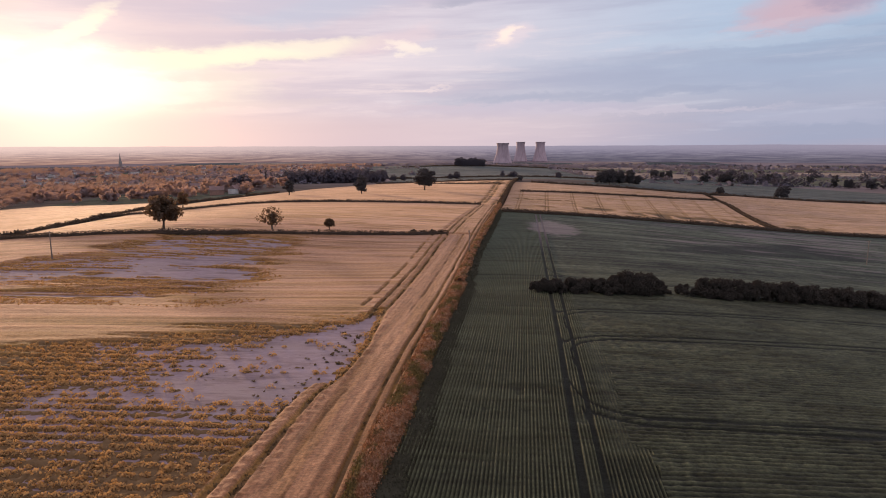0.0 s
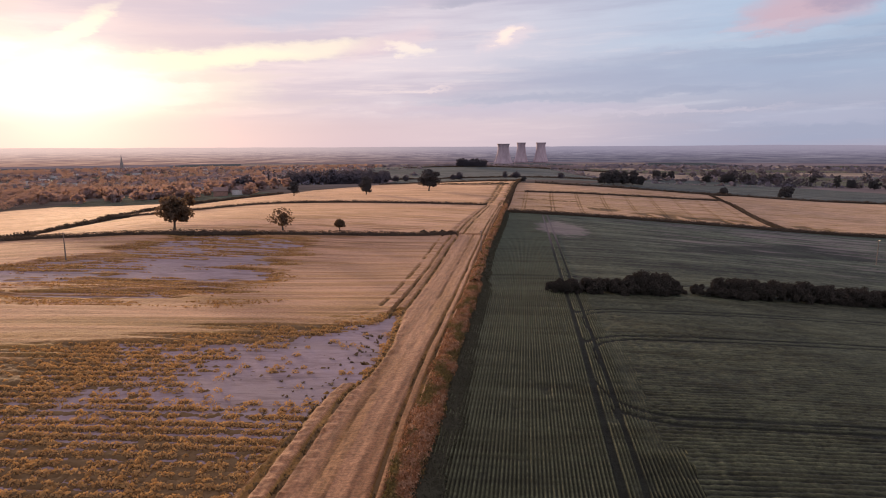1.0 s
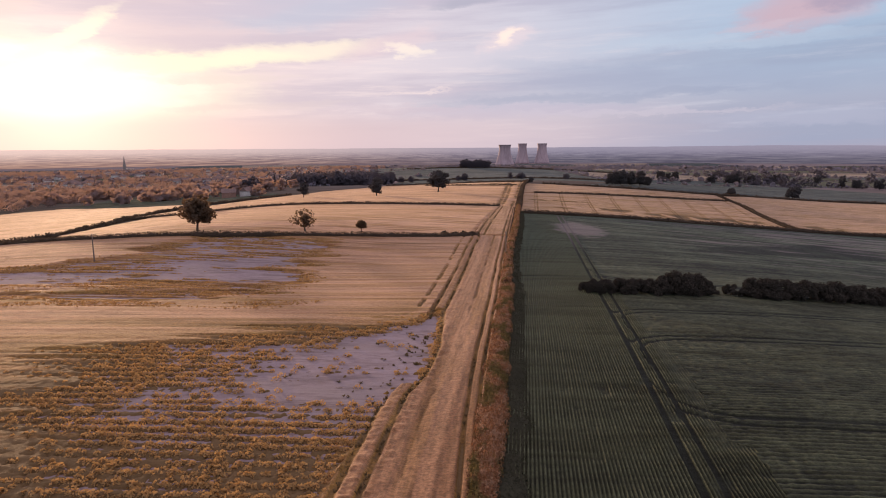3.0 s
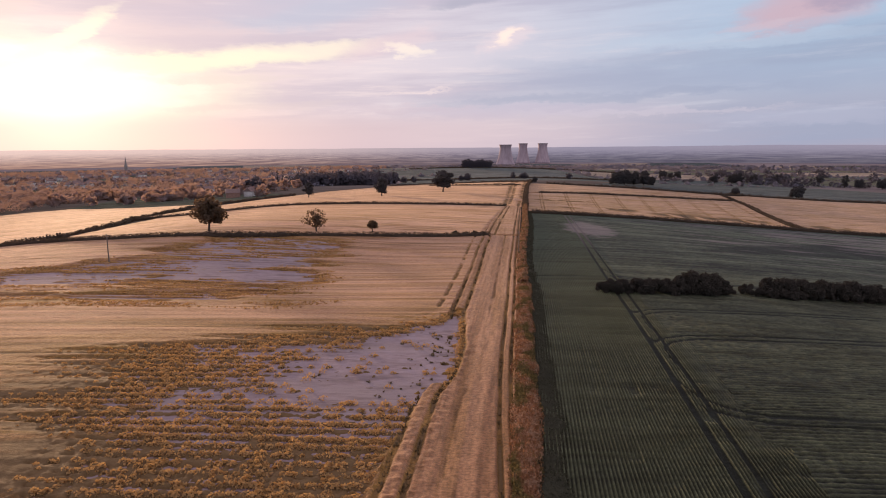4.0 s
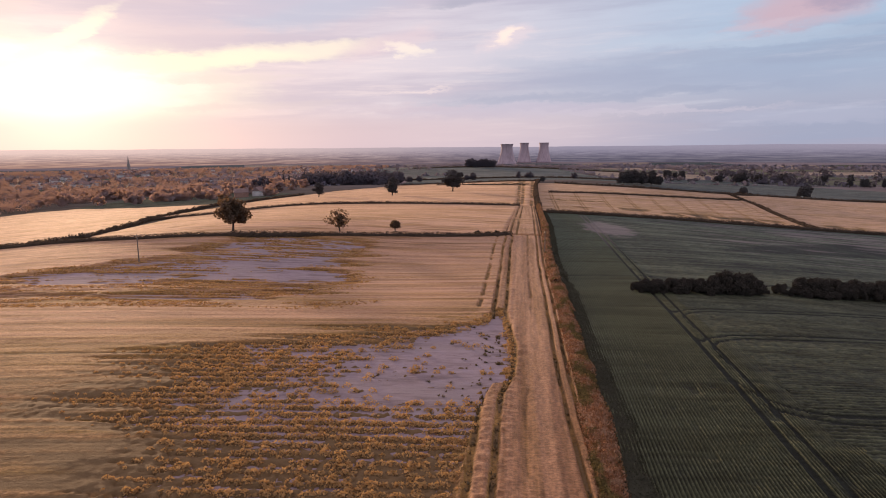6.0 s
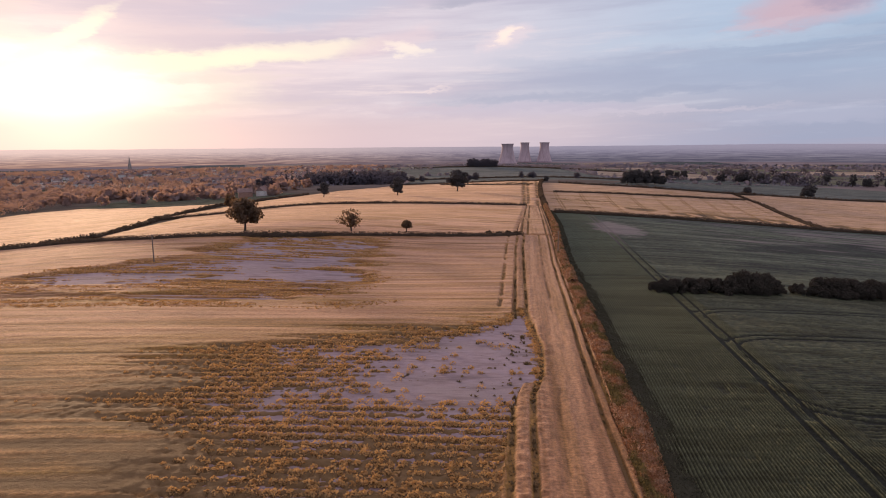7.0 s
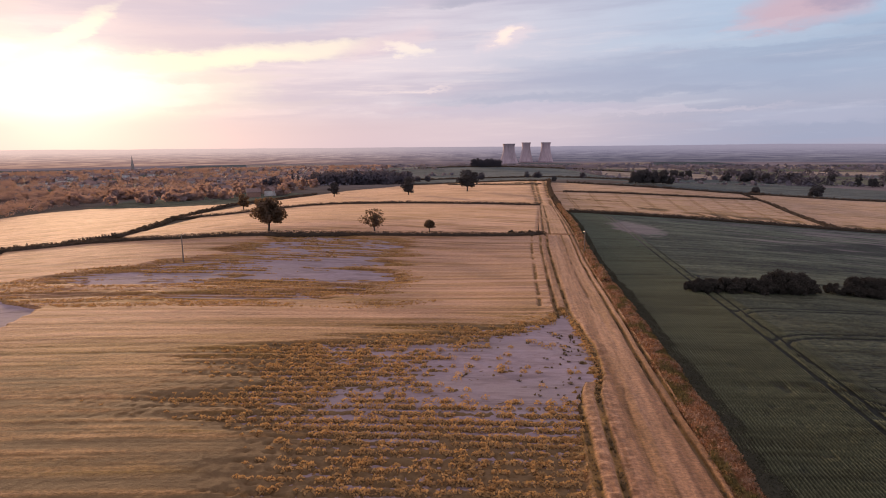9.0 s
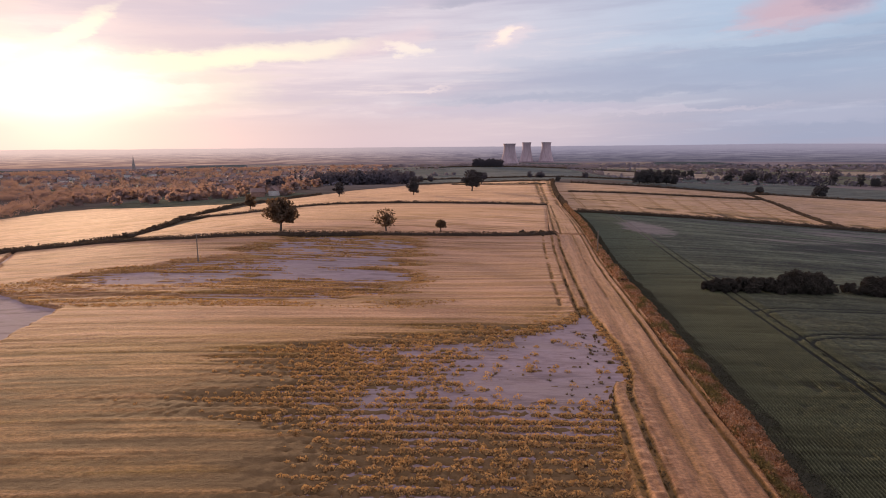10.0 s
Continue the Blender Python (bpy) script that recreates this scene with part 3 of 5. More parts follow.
def build_left_field():
    ys = [36.0]
    while ys[-1] < 198.0:
        ys.append(ys[-1] + 0.20 + 0.0028 * max(ys[-1] - 50, 0))
    y, u = np.meshgrid(np.array(ys), np.linspace(0, 1, 500), indexing="ij")
    right = x_verge(y) - 0.7
    left = np.interp(y, [36, 60, 130, 198], [-130, -150, -178, -172])
    u = 1 - (1 - u) ** 1.3
    x = left + (right - left) * u
    d, thin = left_density(x, y)
    n2 = fbm(x / 0.8, y / 0.8, 41)
    m = ss(0.22, 0.55, d)
    weed_shade = ss(-0.35, 0.15, fbm(x / 2, y / 4, 8))
    wob = 0.12 * fbm(x / 5, y / 6.0, 48)
    cut = np.maximum(ruts(x + wob, y, x_rut_r(y), 1.3, 0.36) * (0.65 + 0.35 * weed_shade), ruts(x + wob, y, x_rut_l(y), 2.1, 0.50) * (0.55 + 0.45 * weed_shade))
    cut = np.maximum(cut, ruts(x + wob, y, x_rut_l(y) - 3.8, 0.0, 0.48) * weed_shade * ss(106, 109, y) * 0.9)
    cut = np.maximum(cut, ruts(x + 2 * wob, y, x_rut_l(y) + 4.0, 0.0, 0.27) * ss(0.5, 0.9, weed_shade) * ss(78, 66, y) * 0.18)
    cut = np.maximum(cut, ruts(x + 2 * wob, y, x_rut_r(y) - 3.4, 0.0, 0.35) * weed_shade * ss(100, 112, y) * 0.45)
    full = m
    near = ss(112, 92, y)
    tuft = (1 - np.abs(vnoise(x / 1.0, y / 0.75, 51))) * (0.55 + 0.45 * vnoise(x / 2.1, y / 1.3, 52))
    lush = ss(-128, -104, x + 14 * vnoise(x / 20, y / 9, 56)) * ss(1.0, 3.0, x_rut_l(y) - 1.6 - x) * (0.35 * ss(103, 88, y) + 0.65 * ss(86, 60, y + 9 * fbm(x / 22, y / 6, 57))) * (0.92 + 0.28 * fbm(x / 9, y / 1.2, 58))
    sparse = ss(0.16, 0.42, thin) * near
    m = m * (1 - 0.55 * cut) * ss(0.0, 0.5, right - x)
    strip = x > x_rut_l(y) - 1.6
    drill = np.where(strip, fbm(y / 60, (x - 0.127 * y) / 0.5, 91), fbm(x / 60, y / 0.9, 91))
    z = hills(x, y) - 0.10 + m * (0.70 - 0.46 * ss(0.14, 0.45, thin) + 0.18 * n2 * (0.22 + 1.2 * thin * (thin > 0.21) + 0.9 * ss(3.2, 1.4, np.abs(x - x_rut_l(y)))) + 0.25 * sparse * (tuft - 0.45) + 0.06 * drill + 0.04 * fbm(x / 7, y / 3, 17) * ~strip)
    # gaps between sparse tufts are coloured dark, as painted shade
    ripe = np.clip(1.02 - 1.1 * ss(0.0, 0.3, thin) * (0.7 + 0.6 * fbm(x / 9, y / 2, 33)) + (0.25 + 0.5 * ss(0.02, 0.2, thin)) * drill - 1.7 * cut - 1.0 * lush - sparse * (0.45 + 0.9 * ss(0.50, 0.18, tuft)), -1, 1)
    ob = grid_object("wheat_headland", x, y, z, HEADLAND, ripe, keep=(full > 0.02) & (right - x > 0.02) & strip)
    tagged(ob, "ripe golden wheat strip with wheel ruts beside the bank", "wheat field", kind="stuff")
    ob = grid_object("wheat_field", x, y, z, WHEAT, ripe, keep=(full > 0.02) & ~strip & (y < np.interp(x, [q[0] for q in HEDGE_1], [q[1] for q in HEDGE_1])), drop=strip)
    tagged(ob, "ripe golden wheat in drilled rows, thin and patchy round bare clay", "wheat field", kind="stuff")
    # the same field under and behind the camera
    y, x = np.meshgrid(np.linspace(-160, 36.1, 120), np.linspace(0, 1, 90), indexing="ij")
    x = -100 + (x_verge(y) - 0.7 + 100) * x
    ob = grid_object("wheat_field", x, y, hills(x, y) + 0.58 + 0.1 * fbm(x / 3, y / 1.5, 4), WHEAT, np.clip(0.8 + 0.5 * fbm(x / 20, y / 5, 2), 0, 1))
    tagged(ob, "ripe golden wheat in drilled rows", "wheat field", kind="stuff")
    # round clumps of thin wheat, standing in the drill rows
    tx, row = np.meshgrid(np.arange(-78, -8, 0.42), np.arange(1.65 * 27, 104, 1.65 / 2), indexing="ij")
    main = (np.arange(row.shape[1]) % 2 == 0)[None, :]
    tx = (tx + rng.uniform(-0.25, 0.25, tx.shape)).ravel()
    ty = (row + rng.uniform(-0.16, 0.16, row.shape)).ravel()
    ty = ty + 0.14 - 0.5 * fbm(tx / 34, ty / 3.4, 3) - 0.02 * tx
    main = np.broadcast_to(main, row.shape).ravel()
    d, thin = left_density(tx, ty)
    ok = (d > np.where(main, 0.20, 0.42)) & (rng.uniform(0.22, 0.40, len(tx)) < thin) & (rng.uniform(0, 1, len(tx)) < np.where(main, 0.97, 0.36 + 0.3 * ss(0.25, 0.16, thin)) * ss(-0.75, -0.25, fbm(tx / 4, ty / 1.2, 88))) & (ruts(tx, ty, x_rut_l(ty), 2.1, 0.5) < 0.3) & (tx < x_rut_l(ty) + 1)
    ok &= ~((np.abs(tx - x_rut_l(ty)) < 1.0) & (ty < 70))
    tx, ty, d, thin = tx[ok], ty[ok], d[ok], thin[ok]
    # bushes between the bare clay and the strip
    by = rng.uniform(64, 101, 190)
    bx = x_rut_l(by) + rng.uniform(0.5, 1.7, 190) - 0.9 * ss(70, 66, by) * rng.uniform(0, 1, 190)
    tx, ty, d, thin = np.append(tx, bx), np.append(ty, by), np.append(d, 0 * bx), np.append(thin, 0 * bx + 0.35)
    fan = 34
    wide = rng.uniform(0.32, 0.58, len(tx)) * (0.75 + 0.4 * ss(0.2, 0.5, thin))
    q = rng.normal(size=(len(tx), fan, 3))
    q /= np.linalg.norm(q, axis=2, keepdims=True)
    q[..., 2] = np.abs(q[..., 2])
    q *= np.stack([wide, wide * 0.85, wide * 0.95], -1)[:, None, :] * rng.uniform(0.75, 1.0, (len(tx), fan, 1))
    foot = np.stack([tx, ty, hills(tx, ty) - 0.06 + 0.30 * ss(0.22, 0.55, d) * (1 - 0.6 * ss(0.2, 0.5, thin))], -1)
    v, f = leaves((foot[:, None, :] + q).reshape(-1, 3), 0.13, 0.9, 3)
    n = 90000
    ux, uy = rng.uniform(-150, -32, n), rng.uniform(103, 190, n)
    d, thin = left_density(ux, uy)
    ok = (d > 0.2) & (rng.uniform(0.05, 0.42, n) < thin) & (fbm(ux / 18, uy / 2.0, 87) > -0.06)
    ux, uy = ux[ok], uy[ok]
    tall = rng.uniform(0.16, 0.32, len(ux))
    v2, f2 = blades(ux, uy, hills(ux, uy) - 0.16 + ss(0.22, 0.55, d[ok]) * (0.70 - 0.48 * ss(0.12, 0.45, thin[ok])), tall, tall * rng.uniform(0.8, 1.3, len(ux)), 4, 4)
    v, f = np.concatenate([v, v2]), np.concatenate([f, f2 + len(v)])
    ob = mesh_object("wheat_tufts", v, f, TUFT, smooth=False)
    tagged(ob, "sparse yellow-green wheat tufts standing on bare clay", "wheat tufts", kind="stuff")
    # weeds on the bare clay and beside the wheel ruts
    n = 70000
    tx, ty = rng.uniform(-60, 4, n), rng.uniform(44, 190, n)
    d, thin = left_density(tx, ty)
    by_rut = (np.abs(np.abs(tx - x_rut_l(ty)) - 1.05) < 0.3) | (np.abs(np.abs(tx - x_rut_r(ty)) - 0.65) < 0.2)
    lump = fbm(tx / 2.5, ty / 1.5, 77)
    ok = ((d < 0.2) & (lump > 0.62) & (thin > 0.5) & (ty < 96) & (tx < x_rut_l(ty) + 2)) | (by_rut & (d > 0.2) & (fbm(tx / 3, ty / 5, 8) > -0.25)) | ((d < 0.2) & (tx > x_rut_l(ty) - 7) & (tx < x_rut_l(ty) + 2) & (vnoise(tx / 0.7, ty / 0.6, 31) > 0.72))
    tx, ty = tx[ok], ty[ok]
    v, f = blades(tx, ty, hills(tx, ty) - 0.02, rng.uniform(0.10, 0.24, len(tx)) * np.where(by_rut[ok], 2.4, 1.0), rng.uniform(0.12, 0.34, len(tx)), 5, 6)
    ob = mesh_object("weeds", v, f, WEED, smooth=False)
    tagged(ob, "dark low weeds on bare clay and along wheel ruts", "weeds", kind="stuff")


build_left_field()


# ---- the green field ----
def tram_cut(x, y):
    """Bare wheel lines in the green crop: one along the headland and arcs that turn out of it."""
    c = ruts(x, y, x_tram(y), 2.05, 0.44)
    c = np.maximum(c, ss(0.7, 0.3, np.abs(y - 139 - 0.02 * x)) * ss(29, 27, x) * 0.8)
    for y0, span, sign, yend in ((62.0, 6.5, 1, 62.7), (91.5, 6.5, -1, 94.5), (108.0, 5.5, -1, 111.0), (137.0, 7.0, 1, 133.0)):
        x0 = x_tram(y0 + sign * span)
        t = np.clip((x - x0) / (span * 1.4), 0, 1)
        yc = y0 + sign * span * (1 - np.sqrt(np.clip(1 - (1 - t) ** 2, 0, 1))) + (yend - y0) * np.clip((x - x0) / 45, 0, 2)
        steep = (1 - t) / np.sqrt(np.clip(1 - (1 - t) ** 2, 0.02, 1)) / 1.4
        g = np.abs(np.abs(y - yc) / np.sqrt(1 + steep ** 2) - 0.95)
        c = np.maximum(c, ss(0.46, 0.22, g) * (x > x0 - 0.3))
    return c


def green_height(x, y):
    n1, n2 = 0.4 * fbm(x / 30, y / 14, 55) + (0.25 + 0.35 * ss(90, 150, y)) * fbm(x / 70, y / 4.5, 57, 4), fbm(x / 0.8, y / 0.8, 61)
    n1 = n1 + 0.75 * fbm(x / 75, y / 1.7, 58) * ss(110, 140, y)
    wet = ss(0, 4, y - 187 - 0.28 * (x - 71) + 2 * fbm(x / 12, y / 6, 59)) * ss(0, 7, 200 + 0.72 * (x - 71) - y) * ss(64, 82, x) * ss(175, 140, x)
    n1 = n1 * (1 - 0.7 * wet) - 0.85 * wet
    cut = tram_cut(x, y)
    bare = 0.82 * ss(1.25, 0.6, ((x - 42 - 0.10 * (y - 234)) / 10.5) ** 2 + ((y - 233) / 26) ** 2 + 0.5 * fbm(x / 8, y / 5, 9) + 0.35 * vnoise(x / 1.6, y / 1.2, 19) + 0.1)
    mud = 0.55 * np.exp(-((x - 146) / 26) ** 2 - ((y - 266) / 24) ** 2) + 0.4 * np.exp(-((x - 182) / 22) ** 2 - ((y - 270) / 16) ** 2)
    bare = np.maximum(bare, 0.75 * ss(0.2, 0.55, fbm(x / 22, y / 2.2, 97) + 0.3 * fbm(x / 60, y / 20, 98) + mud) * ss(150, 190, y) * ss(60, 90, x))
    bare = np.maximum(bare, 0.75 * cut * ss(165, 215, y))
    return n1, n2, cut, bare


GREEN_END = [(28.5, 290), (57, 295), (87, 300), (115, 303), (147, 307), (171, 306.5), (203, 308), (233, 312), (300, 310)]


def headland_edge(y):
    """How far the rows along the verge reach, from their first row."""
    return np.interp(y, [54, 55.5, 57, 90, 96, 124, 128], [23.0, 23.0, 21.2, 22.2, 20.0, 20.0, 18.2]) + 0.3 * vnoise(y / 1.3, y * 0, 12)


def build_green_field():
    # headland rows, along the verge
    ys = [38.0]
    while ys[-1] < 289.0:
        ys.append(ys[-1] + 0.35 + 0.006 * max(ys[-1] - 45, 0))
    pitch, rows = 0.38, 61
    u1 = np.linspace(-4 * pitch, pitch * rows, (rows + 4) * 5 + 1)
    y, u = np.meshgrid(np.array(ys), u1, indexing="ij")
    x = x_tram(y) - 16.83 + u
    n1, n2, cut, bare = green_height(x, y)
    soft = ss(18.6, 20.5, u) * ss(54, 57, y)
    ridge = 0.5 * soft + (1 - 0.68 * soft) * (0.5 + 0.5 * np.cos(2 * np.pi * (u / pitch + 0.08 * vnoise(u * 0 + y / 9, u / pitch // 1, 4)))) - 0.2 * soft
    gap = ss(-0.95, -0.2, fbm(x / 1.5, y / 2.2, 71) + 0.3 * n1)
    z = hills(x, y) + 0.05 + (0.30 * ridge * gap + 0.09 * n2 * ridge) * (1 - cut) * (1 - 0.7 * bare)
    # ridge tops paler, furrows and wheel lines darker; rows paler further off
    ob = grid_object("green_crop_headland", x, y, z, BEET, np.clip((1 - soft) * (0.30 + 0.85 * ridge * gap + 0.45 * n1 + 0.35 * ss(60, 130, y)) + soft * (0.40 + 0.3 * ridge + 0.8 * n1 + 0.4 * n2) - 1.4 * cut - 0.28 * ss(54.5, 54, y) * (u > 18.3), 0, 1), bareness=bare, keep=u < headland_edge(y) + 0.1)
    tagged(ob, "dark green row crop in straight ridges beside the verge", "row crop", kind="stuff")
    y, x = np.meshgrid(np.linspace(-160, 38.1, 100), np.linspace(0, 1, 90), indexing="ij")
    x = x_green(y) + 120 * x
    ob = grid_object("green_crop_field", x, y, hills(x, y) + 0.2 + 0.1 * fbm(x / 2, y / 1.5, 4), BEET, 0.45)
    tagged(ob, "dark green low crop in rows", "row crop", kind="stuff")
    # body of the field, drilled across
    ys = [38.0]
    while ys[-1] < 321.0:
        ys.append(ys[-1] + 0.2 + 0.0042 * max(ys[-1] - 60, 0))
    y, u = np.meshgrid(np.array(ys), np.linspace(0, 1, 260) ** 1.5, indexing="ij")
    left = x_tram(y) - 16.83 + headland_edge(y)
    right = np.interp(y, [38, 130, 321], [110, 190, 236])
    x = left + (right - left) * u
    n1, n2, cut, bare = green_height(x, y)
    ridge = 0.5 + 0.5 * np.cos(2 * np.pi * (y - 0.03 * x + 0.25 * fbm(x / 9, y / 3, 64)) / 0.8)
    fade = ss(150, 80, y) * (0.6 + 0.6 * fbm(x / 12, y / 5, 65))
    z = hills(x, y) + 0.12 + (0.2 * ridge * fade + 0.11 * n2) * (1 - cut) * (1 - 0.7 * bare) - 0.08 * cut
    far = ss(-2, 0, y - np.interp(x, [q[0] for q in GREEN_END], [q[1] for q in GREEN_END]))
    # colour paler on the ridge tops, darker between them and on wheel lines
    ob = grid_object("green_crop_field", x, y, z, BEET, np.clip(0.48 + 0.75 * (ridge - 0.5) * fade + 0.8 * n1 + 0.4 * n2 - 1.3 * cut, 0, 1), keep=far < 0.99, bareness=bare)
    tagged(ob, "dark green low crop with curving tractor tramlines", "row crop", kind="stuff")


build_green_field()


# ---- fields further off ----
def resample(points, n):
    p = np.array(points, float)
    d = np.concatenate([[0], np.cumsum(np.hypot(*np.diff(p, axis=0).T))])
    t = np.linspace(0, d[-1], n)
    return np.stack([np.interp(t, d, p[:, 0]), np.interp(t, d, p[:, 1])], -1)


def loft_field(name, lower, upper, mat, label, n=90, m=150, height=0.6, ripe=1.0, seed=0, lines=0, wheelings=(), lodged=()):
    a, b = resample(lower, n), resample(upper, n)
    t = np.linspace(0, 1, m)[:, None]
    x = a[None, :, 0] * (1 - t) + b[None, :, 0] * t
    y = a[None, :, 1] * (1 - t) + b[None, :, 1] * t
    edge = np.ones_like(x)
    edge[0], edge[-1], edge[:, 0], edge[:, -1] = 0.3, 0.3, 0.4, 0.4
    z = hills(x, y) - 0.05 + edge * (height + 0.12 * fbm(x / 4, y / 4, seed))
    r = np.clip(ripe + 0.45 * fbm(x / 60, y / 9, seed + 3) + 0.75 * fbm(x / 90, y / 2.2, seed + 5) - 0.2, 0, 1)
    if lines:
        s = np.linspace(0, 1, n)[None, :] * lines % 1.0
        w = ss(0.025, 0.012, np.abs(np.abs(s - 0.5) - 0.05)) * 0.6
        r = r - 1.2 * w
        z = z - 0.4 * w * edge
    for along, place, half in wheelings:
        q = np.linspace(0, 1, n)[None, :] if along else t
        w = ss(half, half * 0.4, np.abs(q - place)) * ss(-0.5, 0.1, fbm(x / 3, y / 8, seed + 8)) * np.ones_like(x)
        r, z = r - 1.5 * w, z - 0.35 * w * edge
    for sx, st, ws, wt in lodged:
        w = ss(1.0, 0.2, ((np.linspace(0, 1, n)[None, :] - sx) / ws) ** 2 + ((t - st) / wt) ** 2) * ss(-0.1, 0.2, fbm(x / 6, y / 16, seed + 19) + 0.12)
        r, z = r - 1.8 * w, z - 0.45 * w * edge
    ob = grid_object(name, x, y, z, mat, r)
    return tagged(ob, label, "crop field", kind="stuff")


HEDGE_2 = [(-158, 280), (-146, 283), (-134, 290), (-124.5, 301.5), (-116, 317), (-104, 330), (-91, 333), (-60, 328), (-26, 323), (4, 323.5), (20, 327)]
DIAGONAL = [(-188, 191), (-166, 192.5), (-150, 197), (-142, 206), (-144, 222), (-149, 246), (-160, 290), (-164, 330), (-168, 370), (-172, 400), (-170, 425), (-154, 449), (-140, 520)]
HEDGE_H = GREEN_END
HEDGE_I = [(58, 455), (96, 458), (132, 459.5), (176, 463), (205, 470), (214, 476)]
HEDGE_J = [(222, 514), (212, 474), (204, 430), (187, 371), (176, 334), (171, 309)]
HEDGE_K = [(80, 552), (104, 533), (150, 522), (197, 518), (253, 535), (308, 544), (369, 557), (396, 553), (470, 545)]
HEDGE_CREST = [(-27, 588), (5, 551), (34, 535), (54, 538)]
HEDGE_CREST_FAR = [(-70, 642), (-38, 650), (0, 627), (40, 612), (72, 602)]


def beside(points, dx, dy):
    return [(x + dx, y + dy) for x, y in points]


loft_field("wheat_field", [(-140, 202), (-128, 188), (-112, 182.3), (-84, 181.8), (-61, 185.3), (-36, 191), (-10, 195.5), (-0.8, 200)],
           beside(HEDGE_2[1:], 0, -1.5), GLAREWHEAT, "ripe golden wheat beyond a low hedge", ripe=0.95, seed=5, n=160, m=190)
loft_field("wheat_strip", [(-0.2, 201), (19.5, 329)], [(11.8, 201), (28.5, 329)], HEADLAND, "ripe golden wheat strip beside the verge hedge", n=160, m=70, seed=6, wheelings=((False, 0.12, 0.04), (False, 0.30, 0.04), (False, 0.82, 0.03), (False, 0.94, 0.03)))
loft_field("wheat_field", [(-160, 300), *beside(HEDGE_2[1:], 1.0, 3.0), (29, 330)],
           [(-150, 455), (-120, 560), (-90, 595), (-70, 640), (-38, 648), (0, 625), (40, 610), (70, 600)], GLAREWHEAT, "ripe golden wheat on the hill crest", n=260, m=200, ripe=0.95, seed=8, wheelings=((True, 0.955, 0.006), (True, 0.966, 0.006), (True, 0.99, 0.006)), lodged=((0.93, 0.86, 0.06, 0.07),))
loft_field("wheat_field", beside([(27.5, 290.5), *HEDGE_H[1:5], (168, 307)], 0, 3), beside([(49, 454), *HEDGE_I], 0, -3), PALEWHEAT,
           "ripe wheat with paired tramlines and lodged patches", ripe=0.85, seed=12, lines=9, n=420, m=220,
           lodged=((0.10, 0.62, 0.10, 0.05), (0.22, 0.60, 0.07, 0.03), (0.17, 0.28, 0.06, 0.03), (0.36, 0.30, 0.10, 0.07), (0.60, 0.22, 0.16, 0.10), (0.82, 0.18, 0.15, 0.10), (0.70, 0.10, 0.22, 0.06)))
loft_field("wheat_field", [(178, 311), (203, 311), (233, 315), (300, 313), (330, 314)], [(224, 512), (253, 532), (308, 541), (420, 548)], PALEWHEAT, "ripe wheat on the falling slope", ripe=1.0, seed=14,
           n=160, m=160, lodged=((0.82, 0.62, 0.10, 0.05), (0.12, 0.10, 0.10, 0.06)))
loft_field("wheat_field", beside([(49, 454), *HEDGE_I], 0, 3), [(62, 562), *beside(HEDGE_K[1:4], 0, -3), (222, 518)], PALEWHEAT, "ripe wheat on the hill brow", seed=15)
loft_field("pale_crop_field", beside([*HEDGE_K[1:], (520, 540)], 0, 4),
           [(190, 640), (276, 918), (368, 855), (452, 795), (499, 700), (560, 650)], PALE, "grey-green low crop in the valley", ripe=0.4, seed=18)
loft_field("wheat_field", beside(DIAGONAL[:11], -2.5, 1.5), [(-345, 200), (-360, 300), (-358, 420), (-352, 478), (-324, 507)], GLAREWHEAT, "ripe golden wheat on a rounded slope", seed=20, n=130)
loft_field("pasture", [(-335, 512), (-255, 478), (-180, 425)], [(-345, 640), (-250, 625), (-160, 560)], PASTURE, "green pasture on a rounded slope", ripe=0.2, seed=22)


